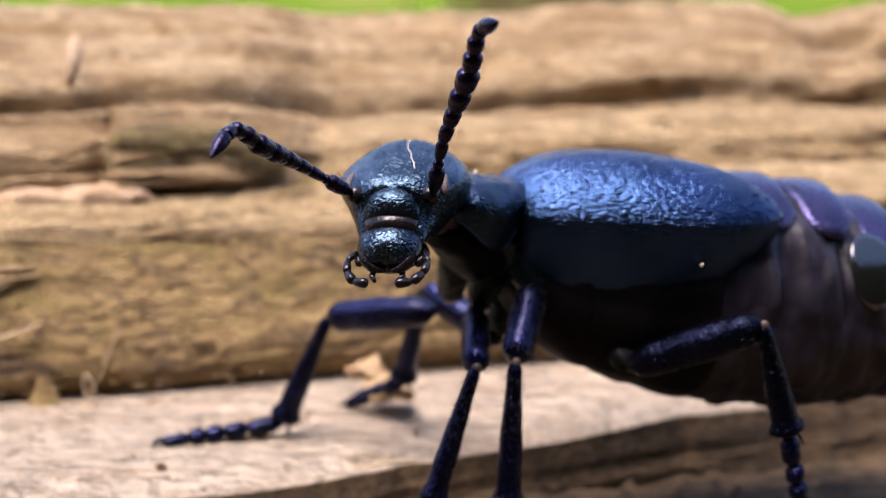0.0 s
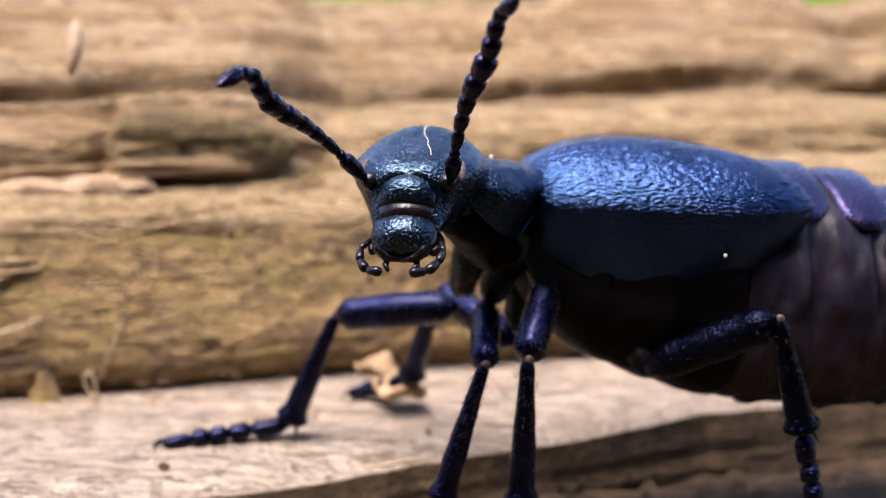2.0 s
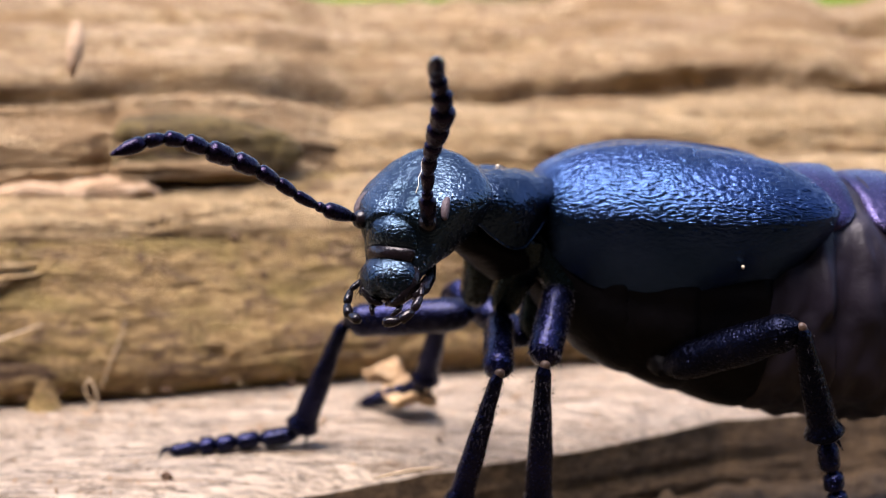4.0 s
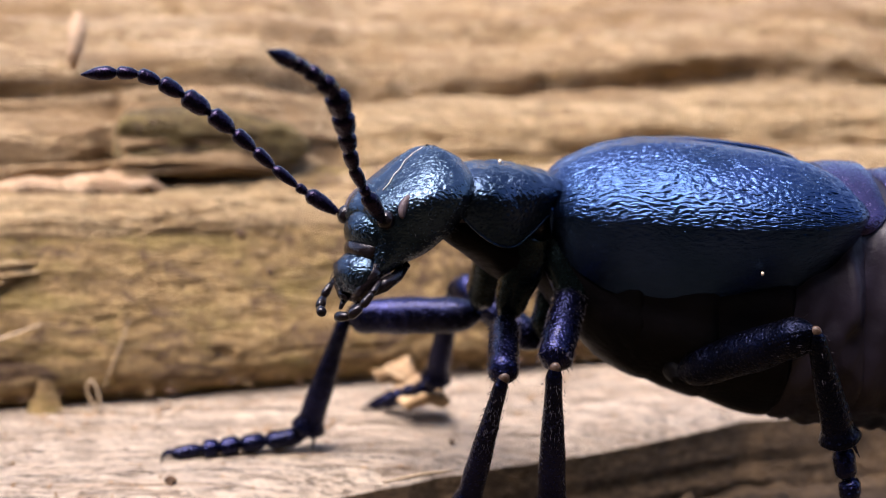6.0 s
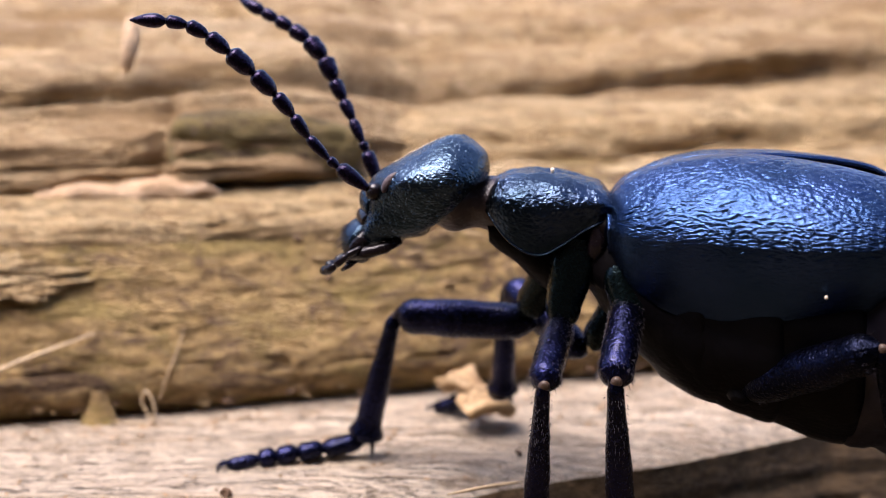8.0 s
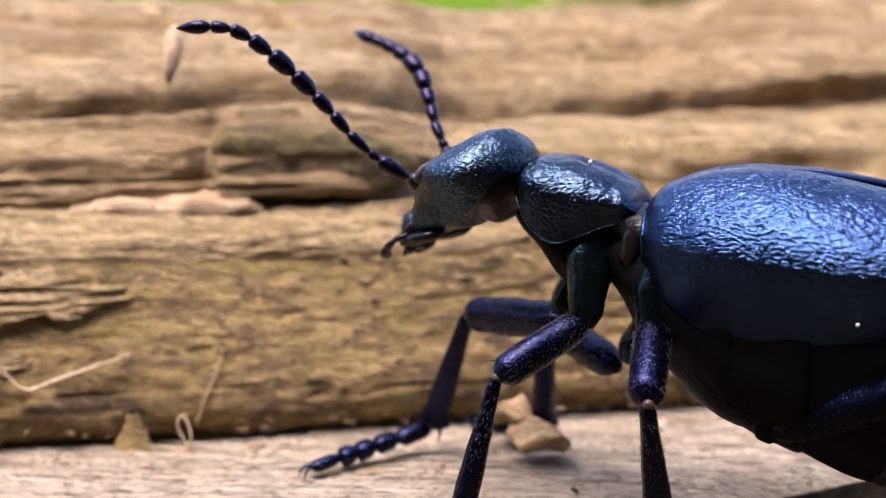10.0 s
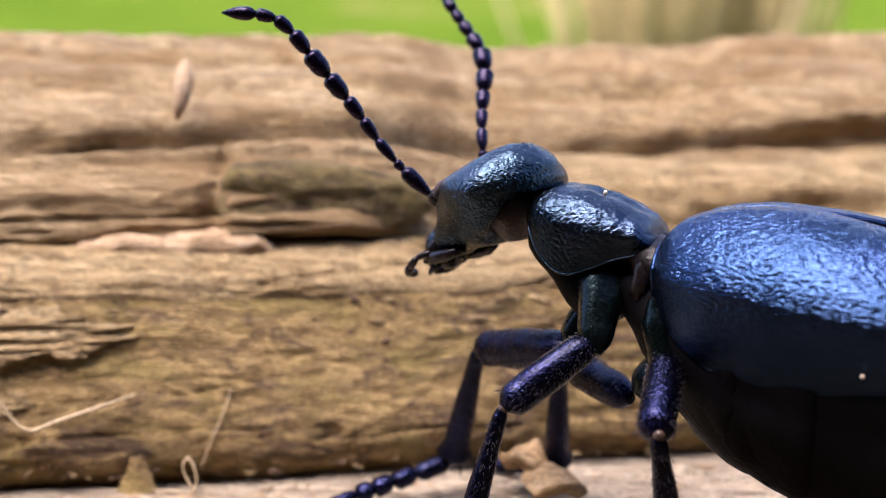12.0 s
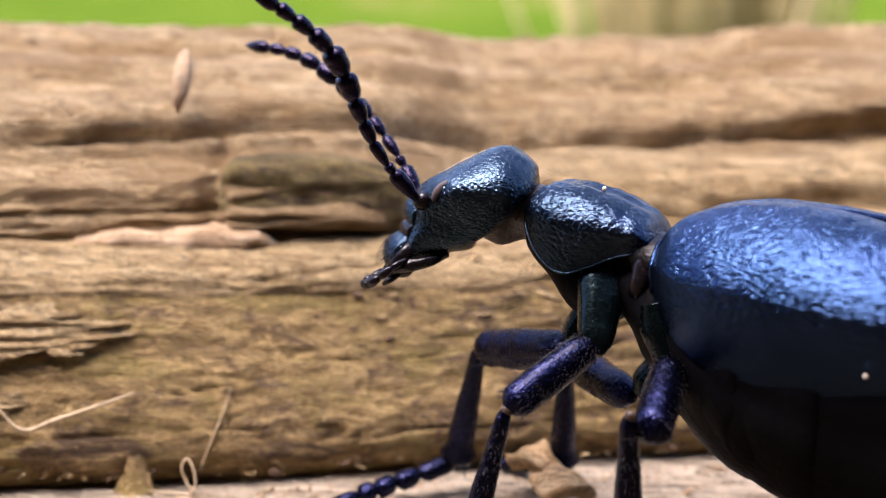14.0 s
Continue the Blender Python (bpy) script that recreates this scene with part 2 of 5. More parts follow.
def tube(keys, around=16, along=24, wobble=0.0, power=2.0):
    """A solid along x. keys: x, half width, half height, centre's y and z."""
    bm = bmesh.new()
    span = (keys[-1][0] - keys[0][0])
    xs = [keys[0][0] + span * (0.5 - 0.5 * math.cos(math.pi * i / along)) for i in range(along + 1)]
    cols = [smoothed(xs, keys, c) for c in (1, 2, 3, 4)]
    rings = []
    for x, w, hh, cy, cz in zip(xs, *cols):
        ring = []
        for i in range(around):
            f = 2 * math.pi * i / around
            c, s = math.cos(f), math.sin(f)
            k = (abs(c)**power + abs(s)**power) ** (-1 / power)
            p = Vector((x, cy + max(w, 0.004) * c * k, cz + max(hh, 0.004) * s * k))
            if wobble:
                p += noise.noise_vector(p * 1.7) * wobble
            ring.append(p)
        rings.append(ring)
    return loft(bm, rings)


def rod(bm, points, radii, around=8):
    """A bent round rod through points, added to bm."""
    pts = [Vector(p) for p in points]
    rings = []
    for i, p in enumerate(pts):
        d = (pts[min(i + 1, len(pts) - 1)] - pts[max(i - 1, 0)]).normalized()
        side = d.orthogonal().normalized() if i == 0 else (side - d * side.dot(d)).normalized()
        up = d.cross(side)
        r = radii[i] if isinstance(radii, (list, tuple)) else radii
        rings.append([p + (side * math.cos(2 * math.pi * k / around) + up * math.sin(2 * math.pi * k / around)) * r for k in range(around)])
    return loft(bm, rings)


def ball(bm, centre, size, rings=10, around=16):
    """An ellipsoid, added to bm."""
    m = Matrix.Translation(centre) @ Matrix.Diagonal((*size, 1))
    bmesh.ops.create_uvsphere(bm, u_segments=around, v_segments=rings, radius=1, matrix=m)
    return bm


# ---------------------------------------------------------------- the old log
def fbm(x, y, z, octaves=4):
    return noise.fractal(Vector((x, y, z)), 1.0, 2.0, octaves, noise_basis="PERLIN_ORIGINAL")


def along(dense=440):
    """Places along x: close together in the middle of the log, wide apart towards its ends."""
    return [*np.linspace(-70, -27, 30), *np.linspace(-26.5, 26.5, dense), *np.linspace(27, 70, 30)]


def sheet(name, profile, material, parent, rough, edge=None, ny=46, dense=440, label="", splits=0.0, seed=0.0, aslant=True, crumbly=False, holes=()):
    """A stretch of the log: a profile of (y, z) points carried along x, worn along the grain and split. edge(x): shift in y and z."""
    lengths = np.r_[0, np.cumsum([math.dist(a, b) for a, b in zip(profile, profile[1:])])]
    us = np.linspace(0, lengths[-1], ny + 1)
    ys, zs = smoothed(us, [(u, *p) for u, p in zip(lengths, profile)], 1), smoothed(us, [(u, *p) for u, p in zip(lengths, profile)], 2)
    ease = [1.0] * (ny + 1) if aslant else [0.0] * (ny + 1)
    bm = bmesh.new()
    rows = []
    for x in along(dense):
        dy, dz = edge(x) if edge else (0, 0)
        row = []
        for j in range(ny + 1):
            j0, j1 = max(j - 1, 0), min(j + 1, ny)
            ty, tz = ys[j1] - ys[j0], zs[j1] - zs[j0]
            ln = math.hypot(ty, tz) or 1
            u = us[j]
            if crumbly:
                lift = rough * (0.7 * fbm(x * 0.06, u * 0.45, 3.1 + seed) + 0.55 * fbm(x * 0.42, u * 0.95, 9.7 + seed, 3) + 0.45 * fbm(x * 1.3, u * 2.6, 1.3 + seed, 4))
            else:
                lift = rough * (0.9 * fbm(x * 0.045, u * 0.8, 3.1 + seed) + 0.45 * fbm(x * 0.16, u * 2.4, 9.7 + seed, 3) + 0.30 * fbm(x * 0.7, u * 3.5, 1.3 + seed, 4))
            for px, pu, rx, ru, depth in holes:
                lift -= depth * math.exp(-(((x - px) / rx) ** 2 + ((u - pu) / ru) ** 2) ** 2)
            if splits:
                crack = abs(fbm(x * 0.05, u * 0.9, 21.0 + seed, 2) + 0.12 * fbm(x * 0.4, u * 1.5, 5.0 + seed, 2))
                lift -= splits * max(0.0, 1 - crack / 0.05)
            row.append(bm.verts.new((x, ys[j] + lie(x) * ease[j] + dy - tz / ln * lift, zs[j] + dz + ty / ln * lift)))
        rows.append(row)
    for a, b in zip(rows, rows[1:]):
        for j in range(ny):
            bm.faces.new((a[j], b[j], b[j + 1], a[j + 1]))
    return part(name, bm, material, parent, label)


def lie(x):
    """The log lies aslant: how far back it stands at x, in y."""
    return 0.26 * (min(max(x, -45.0), 45.0) + 12.0)


log = tagged(new("log"), "old weathered split log lying in grass, brown and cracked along its grain", "log", kind="structure")


def step_edge(x):
    """How far the front edge of the lower step stands from the camera's side."""
    return float(np.interp(x, [-45, -20, -8.6, -3.5, 2.5, 8.0, 14, 45], [-8.0, -4.2, -1.9, -0.1, 3.0, 5.4, 8.0, 17.0]))


def step_rows(front):
    rows = []
    for x in along(420):
        e = step_edge(x) + 0.35 * fbm(x * 0.12, 0.3, 7.7) + 0.2 * fbm(x * 0.6, 1.3, 4.7)
        back = 8.2 + lie(x)
        row = []
        for j in range(25 if front else 66):
            if front:
                v = j / 24
                row.append((x, e + 0.02 - 0.5 * v + 0.3 * fbm(x * 0.1, v * 3, 5.5) * v, -0.30 - 2.6 * v**0.8 + 0.15 * fbm(x * 0.08, v * 4, 1.9)))
            else:
                v = j / 65
                y = back + (e - back) * v
                z = 0.10 * fbm(x * 0.06, y * 0.6, 2.2) + 0.07 * fbm(x * 0.22, y * 2.6, 5.2) + 0.03 * fbm(x * 1.0, y * 5.0, 8.2)
                z += 0.12 * abs(fbm(x * 0.2, y * 2.6, 13.0, 3)) - 2.6 * max(0.0, v - 0.82) ** 1.6 * 5
                row.append((x, y, z))
        rows.append(row)
    return rows


def build_step():
    """The pale lower step: flat on top, its front edge running aslant and dropping to the darker wood before it."""
    loft(top := bmesh.new(), step_rows(False), False)
    part("lower_step", top, M_STEP, log, "pale sun-bleached wood ledge with fine grain")
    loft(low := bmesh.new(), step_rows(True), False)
    part("ledge_front", low, M_LOW, log, "broken front edge of the ledge, dark brown with shade painted in")


build_step()
def bump_at(x, centre, width):
    return math.exp(-((x - centre) / width) ** 2)


def ramp_at(x, a, b):
    return min(max((x - a) / (b - a), 0.0), 1.0)


def ease_at(x, a, b):
    u = ramp_at(x, a, b)
    return u * u * (3 - 2 * u)


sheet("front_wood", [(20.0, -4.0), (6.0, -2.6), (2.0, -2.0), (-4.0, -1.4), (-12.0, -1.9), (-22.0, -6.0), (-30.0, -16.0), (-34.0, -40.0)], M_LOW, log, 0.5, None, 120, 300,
      "rough dark wood before the ledge, deepened for shade", 0.5, 1.0, False)
sheet("face_slab", [(8.8, -0.9), (8.1, -0.3), (7.55, 0.2), (7.15, 0.6), (6.98, 1.05), (7.05, 1.9), (7.4, 3.2), (7.85, 4.5), (8.3, 5.6), (8.6, 6.15), (9.1, 6.7), (9.7, 7.1), (10.6, 7.3), (12.0, 7.35)],
      M_FACE, log, 0.14, lambda x: (0.30 * fbm(x * 0.05, 2.2, 0.4), 0.25 * fbm(x * 0.06, 0.7, 2.6)), 150, 620, "brown rotten upright face of the log", 0.10, 2.0, True, True)
# a strip over the face's top edge, sunlight put into its colour
sheet("face_lip", [(8.9, 5.45), (8.42, 5.72), (8.36, 6.0), (8.52, 6.3), (9.02, 6.85), (9.62, 7.2), (10.6, 7.40), (12.0, 7.43)], M_PALE, log, 0.13,
      lambda x: (0.30 * fbm(x * 0.05, 2.2, 0.4) + 0.10 * fbm(x * 0.5, 1.1, 3.3), 0.25 * fbm(x * 0.06, 0.7, 2.6) + 0.28 * fbm(x * 0.22, 4.4, 1.0)), 60, 520, "split lip along the top of the face, its wood paled for sunlight", 0.16, 6.0)
sheet("middle_layer", [(12.0, 7.1), (10.9, 7.3), (10.5, 7.65), (10.55, 8.2), (10.95, 8.8), (11.8, 9.5), (13.6, 10.2)], M_UPPER, log, 0.42,
      lambda x: (0.4 * fbm(x * 0.05, 5.2, 1.4) - 0.8 * ramp_at(x, -13.5, -12.7) + 0.6 * bump_at(x, -13.5, 0.35) + 2.4 * ease_at(x, -9.5, -4.5),
                 0.35 * fbm(x * 0.07, 3.7, 4.6) + 0.25 * ramp_at(x, -13.5, -12.7) - 0.9 * ease_at(x, -9.5, -4.5)),
      80, 360, "cracked middle layer of the log with a dark split under it", 0.12, 3.0)
sheet("upper_layer", [(12.7, 8.3), (12.75, 9.2), (12.85, 10.2), (13.05, 11.2), (13.9, 12.0), (14.9, 12.5), (15.2, 12.9), (16.4, 13.1), (17.6, 13.3), (18.0, 13.7), (20.0, 14.1), (23.0, 13.6), (30.0, 10.0), (36.0, 0.0), (38.0, -40.0)],
      M_UPPER, log, 0.6, lambda x: (0.45 + 0.9 * fbm(x * 0.04, 8.2, 1.4) + 2.0 * ease_at(x, -9.5, -4.5), -0.6 * ease_at(x, -9.5, -4.5) * (1 - ease_at(x, 2.0, 8.0)) + 0.20 * fbm(x * 0.05, 6.7, 4.6) - 0.9 * bump_at(x, 19.5, 2.4)), 180, 300, "rounded sunlit top of the log", 0.14, 4.0, True, False, ((20.2, 7.2, 2.6, 1.1, 2.6), (24.0, 4.6, 2.0, 0.8, 1.5), (5.5, 6.0, 2.5, 0.35, 1.0)))


# a darker block set into the middle layer, rounded at one end
bm = tube([(-13.25, 0.25, 0.35, 0, 8.75), (-12.95, 0.7, 1.0, 0, 8.75), (-12.2, 0.95, 1.25, 0, 8.75), (-10.5, 1.0, 1.25, 0, 8.7), (-9.0, 0.95, 1.2, 0, 8.65), (-8.0, 0.8, 1.0, 0, 8.6), (-7.0, 0.5, 0.7, 0, 8.5), (-6.3, 0.15, 0.2, 0, 8.4)], 40, 120, 0.0, 3.2)
for v in bm.verts:
    x, y, z = v.co
    v.co.y += 10.75 + lie(x) - 0.22 * fbm(x * 0.25, z * 1.4, 6.0) - 0.10 * fbm(x * 1.2, z * 3.5, 2.0)
    v.co.z += 0.15 * fbm(x * 0.3, y, 3.0)
part("inset_block", bm, M_BLOCK, log, "dark olive-brown block of wood in the middle layer")


# a light-catching ridge where the middle layer steps back, sunlight painted into its colour
bm = tube([(-9.0, 0.5, 0.4, 0, 7.3), (-7.0, 1.6, 1.4, 0, 7.4), (-3.0, 2.3, 2.0, 0, 7.5), (2.0, 2.5, 2.2, 0, 7.5), (8.0, 2.5, 2.2, 0, 7.5), (14.0, 2.5, 2.2, 0, 7.5), (24.0, 2.5, 2.1, 0, 7.4), (40.0, 2.0, 1.6, 0, 7.2)], 56, 200, 0.0, 2.0)
for v in bm.verts:
    x, y, z = v.co
    v.co.y += 14.2 + lie(x) - 0.45 * fbm(x * 0.15, z * 1.2, 4.0) - 0.12 * fbm(x * 0.9, z * 3.0, 7.0)
    v.co.z += 0.35 * fbm(x * 0.12, y * 0.5, 9.0)
part("sunlit_ridge", bm, M_PALE, log, "ridge of split wood, its colour paled for sunlight")


def build_flake(x0, x1, top, low, thick, seed):
    """A loose layer on the log's face, splintering out towards +x, thicker at its lower lip."""
    n, m = 190, 34
    rings = []
    for i in range(n + 1):
        x = x0 + (x1 - x0) * i / n
        gone = ramp_at(x, x1 - 5.5, x1)
        jag = 0.30 * fbm(x * 0.8, seed, 2.0) + 0.12 * fbm(x * 3.5, seed, 7.0)
        zt, zl = np.interp(x, [x0, x1], top) + jag * 0.3, np.interp(x, [x0, x1], low) + 0.8 * gone**2 + jag
        a, b = [], []
        for k in range(m + 1):
            v = k / m
            z = zt + (zl - zt) * v
            strand = fbm(x * 0.10, z * 5.0, seed + 4.0)
            left = 1 - ramp_at(gone + 0.45 * strand, 0.45, 0.95)
            y = 6.85 + 0.27 * z + lie(x)
            out = thick * left * (0.3 + 0.7 * v) * min(1, 5 * v) - 0.3 * (1 - left) + 0.13 * left * strand + 0.05 * fbm(x * 0.5, z * 13.0, seed)
            a.append((x, y - out, z))
            b.append((x, y + 0.5, z + 0.05))
        rings.append(a + b[::-1])
    part("loose_layer", loft(bmesh.new(), rings), M_PALE, log, "flaking rotten layer with a ragged lower lip")


build_flake(-30, -13.9, (6.3, 5.7), (3.9, 4.3), 0.55, 3.0)
build_flake(-30, -15.2, (3.85, 3.9), (2.0, 2.6), 0.46, 8.0)

# a tuft of dry grass in the meadow behind the log
rng = random.Random(41)
bm = bmesh.new()
for _ in range(420):
    x, y = rng.gauss(0, 13), rng.gauss(0, 12)
    lean = Vector((0.9 * x + rng.gauss(0, 7), rng.gauss(0, 8), rng.uniform(105, 190)))
    foot = Vector((38 + x, 400 + y, -61))
    rod(bm, [foot, foot + lean * 0.5 + Vector((0.12 * -x, 0, 6)), foot + lean], [1.5, 1.2, 0.3], 4)
tagged(part("dry_grass", bm, M_DRY), "tuft of pale dry grass behind the log", "grass", kind="stuff")

# the meadow reaches the horizon
bm = bmesh.new()
rings = []
for r in (1, 60, 150, 300, 600, 1000, 1500, 3000, 6000, 12000, 25000, 60000, 200000, 600000):
    ring = []
    for i in range(72):
        f = 2 * math.pi * i / 72
        x, y = r * math.cos(f), r * math.sin(f)
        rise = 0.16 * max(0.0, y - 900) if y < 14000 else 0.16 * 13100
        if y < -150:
            rise += 1.7 * min(-150 - y, 2600)       # an unseen steep bank, added on the near side to darken reflections
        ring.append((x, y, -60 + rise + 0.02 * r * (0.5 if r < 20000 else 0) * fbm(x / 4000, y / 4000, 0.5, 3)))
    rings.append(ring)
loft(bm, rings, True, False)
tagged(part("ground", bm, M_GRASS, None, "bright green meadow rising far behind the log, unseen near ground darkened for reflections"), "", "ground", kind="structure")


# ---------------------------------------------------------------- loose bits on the log
def shard(points, thick, seed, wobble=0.15, turns=9):
    """A lens-shaped splinter: a rounded outline along a line of (x, y, z, half width)."""
    bm = bmesh.new()
    keys = [(i, *p) for i, p in enumerate(points)]
    us = np.linspace(0, len(points) - 1, 26)
    x, y, z, w = (smoothed(us, keys, c) for c in (1, 2, 3, 4))
    rings = []
    for a, b, c, r in zip(x, y, z, w):
        ring = []
        for k in range(turns * 2):
            f = math.pi * k / turns
            p = Vector((a, b + max(r, 0.02) * math.cos(f), c + thick * max(r, 0.02) * math.sin(f)))
            p += noise.noise_vector(p * 1.3 + Vector((seed, 0, 0))) * wobble * r + noise.noise_vector(p * 4.0 + Vector((0, seed, 0))) * wobble * 0.3 * r
            ring.append(p)
        rings.append(ring)
    return loft(bm, rings)


tagged(part("splinter", shard([(-17.6, 8.9, 7.2, 0.3), (-16.3, 9.0, 7.3, 0.45), (-14.6, 9.3, 7.25, 0.5), (-12.9, 9.6, 7.35, 0.62), (-12.0, 9.75, 7.3, 0.52), (-11.3, 9.9, 7.12, 0.15)], 0.85, 3, 0.4), M_CHIP),
       "pale fresh splinter lying on the log's upper edge", "splinter")
bm = rod(bmesh.new(), [(-15.0, 13.0, 13.4), (-14.95, 12.5, 13.1), (-14.88, 12.1, 12.6), (-14.9, 11.8, 12.1), (-14.98, 11.7, 11.6), (-15.02, 11.75, 11.3)], [0.06, 0.24, 0.31, 0.30, 0.22, 0.05], 12)
for v in bm.verts:
    v.co += noise.noise_vector(v.co * 2.0) * 0.08
tagged(part("bark_sliver", bm, M_CHIP),
       "curled pale sliver hanging over a ridge of the log", "sliver")


def curled_chip(name, centre, turn, size, seed, label):
    """A torn curl of wood: a bent sheet with an uneven rim."""
    bm = bmesh.new()
    rng = random.Random(seed)
    top, low = [], []
    for i in range(15):
        u = i / 14
        row, row2 = [], []
        for k in range(11):
            v = k / 10 - 0.5
            r = 1 + 0.25 * noise.noise(Vector((u * 3, v * 3, seed)))
            f = radians(48 + 92 * u)
            p = Vector((-math.cos(f) * size[0], v * size[1] * (1 - 0.5 * (2 * u - 1) ** 2) * r, math.sin(f) * size[2] * r)) + noise.noise_vector(Vector((u * 4, v * 4, seed + 2))) * 0.10
            row.append(p)
            row2.append(p * 0.72)
        top.append(row)
        low.append(row2)
    rings = [a + b[::-1] for a, b in zip(top, low)]
    loft(bm, rings)
    bmesh.ops.transform(bm, matrix=Matrix.Translation(centre) @ pose(0, 0, 0, 0, 0, turn), verts=bm.verts)
    return tagged(part(name, bm, M_ORANGE), label, "wood chip", "chips by the log")


curled_chip("wood_chip", (-2.0, 5.4, -0.25), 20, (1.25, 1.9, 1.5), 2, "curled orange wood chip lying on the pale ledge")
curled_chip("wood_chip", (-2.9, 6.9, -0.2), -35, (1.05, 1.5, 1.75), 7, "upright pale orange wood chip beside the log's face")

bm = bmesh.new()
loft(bm, [[Vector((-14.95 + (0.75 - 0.12 * k) * math.cos(f), 6.0 + (0.6 - 0.1 * k) * math.sin(f), -0.15 + 0.26 * k))
           + noise.noise_vector(Vector((math.cos(f) * 2, math.sin(f) * 2, k * 0.8))) * 0.14 for f in [2 * math.pi * i / 18 for i in range(18)]] for k in range(6)])
tagged(part("debris_mound", bm, M_FACE), "small pale heap of wood dust against the log's face", "debris")


def fibre(points, r, label):
    us = np.linspace(0, len(points) - 1, 30)
    keys = [(i, *p) for i, p in enumerate(points)]
    way = list(zip(*(smoothed(us, keys, c) for c in (1, 2, 3))))
    return tagged(part("fibre", rod(bmesh.new(), way, [r * (0.35 + 0.65 * math.sin(math.pi * (i + 2) / 33)) for i in range(30)], 7), M_FIBRE), label, "fibre", "dry fibres")


fibre([(-14.5, 5.7, 0.22), (-13.9, 5.7, 0.20), (-13.2, 5.8, 0.12), (-13.05, 5.9, 0.45), (-13.15, 6.0, 0.9), (-13.35, 6.05, 1.15), (-13.5, 6.0, 0.85), (-13.3, 5.9, 0.4), (-13.0, 5.8, 0.1)], 0.045,
      "pale curled dry fibre on the ledge")
fibre([(-19.2, 5.0, 3.7), (-18.5, 5.0, 2.6), (-17.95, 5.1, 2.2), (-17.2, 5.3, 2.45), (-16.2, 5.7, 2.75), (-15.0, 6.3, 3.1)], 0.07, "bent pale straw caught on the log's face")
fibre([(-13.05, 6.4, 0.7), (-12.7, 6.6, 1.6), (-12.35, 6.85, 2.5), (-12.2, 7.1, 3.1)], 0.032, "thin brown fibre leaning on the log's face")
fibre([(-2.9, -0.2, 0.12), (-1.9, 0.2, 0.18), (-0.8, 0.75, 0.14)], 0.06, "pale splinter lying flat on the ledge")


def crumb(x, y, z, r, seed, material, label):
    bm = ball(bmesh.new(), (0, 0, 0), (r, r * 0.8, r * 0.7), 8, 12)
    for v in bm.verts:
        v.co += noise.noise_vector(v.co * (1.5 / r) + Vector((seed, 0, 0))) * r * 0.5
        v.co += Vector((x, y, z))
    return tagged(part("crumb", bm, material, None, "", False), label, "crumb", "crumbs on the ledge")


crumb(-9.25, -0.1, 0.10, 0.19, 1, M_SOIL, "dark crumb of soil on the pale ledge")
crumb(-0.9, 3.2, 0.10, 0.10, 4, M_SOIL, "tiny dark crumb on the pale ledge")

rng = random.Random(11)
bm = bmesh.new()
for _ in range(420):
    x = rng.uniform(-20, 9)
    y = rng.uniform(max(step_edge(x) + 0.6, -6), 6.4 + lie(x))
    if rng.random() < 0.5:
        y = 5.4 + rng.random() + lie(x)
    r = rng.uniform(0.02, 0.06) * (2 if rng.random() < 0.06 else 1)
    m = Matrix.Translation((x, y, 0.06 + r * 0.3)) @ pose(0, 0, 0, rng.uniform(0, 360), rng.uniform(0, 360), 0) @ Matrix.Diagonal((r * rng.uniform(1, 3), r, r * 0.7, 1))
    bmesh.ops.create_icosphere(bm, subdivisions=1, radius=1, matrix=m)
tagged(part("wood_dust", bm, M_CHIP, None, "", False), "pale grains of wood dust scattered on the ledge", "dust", kind="stuff")

def flecks(name, material, seed, count, longest, label):
    """Bits of rotten wood that cling to the log's face, lying along its grain."""
    rng = random.Random(seed)
    bm = bmesh.new()
    for _ in range(count):
        x, z = rng.uniform(-24, 9), rng.uniform(0.3, 5.7)
        r = rng.uniform(0.018, 0.06) * (2.6 if rng.random() < 0.10 else 1)
        m = Matrix.Translation((x, 6.86 + 0.262 * z + lie(x) - r * 0.3, z)) @ pose(0, 0, 0, rng.uniform(-40, 40), rng.gauss(0, 22), rng.uniform(-20, 20)) @ Matrix.Diagonal((r * rng.uniform(1, longest), r * 0.7, r, 1))
        bmesh.ops.create_icosphere(bm, subdivisions=1, radius=1, matrix=m)
    for v in bm.verts:
        v.co += noise.noise_vector(v.co * 9.0) * 0.03
    return tagged(part(name, bm, material, None, "", False), label, "flecks", kind="stuff")


flecks("wood_flecks", M_PALE, 23, 1100, 5.0, "pale flecks of rotten wood clinging to the log's face")
flecks("dirt_flecks", M_SOIL, 29, 700, 3.0, "dark crumbs of dirt clinging to the log's face")

# ---------------------------------------------------------------- the beetle
beetle = tagged(new("oil_beetle"), "blue-black oil beetle with swollen abdomen standing on pale wood", "beetle")

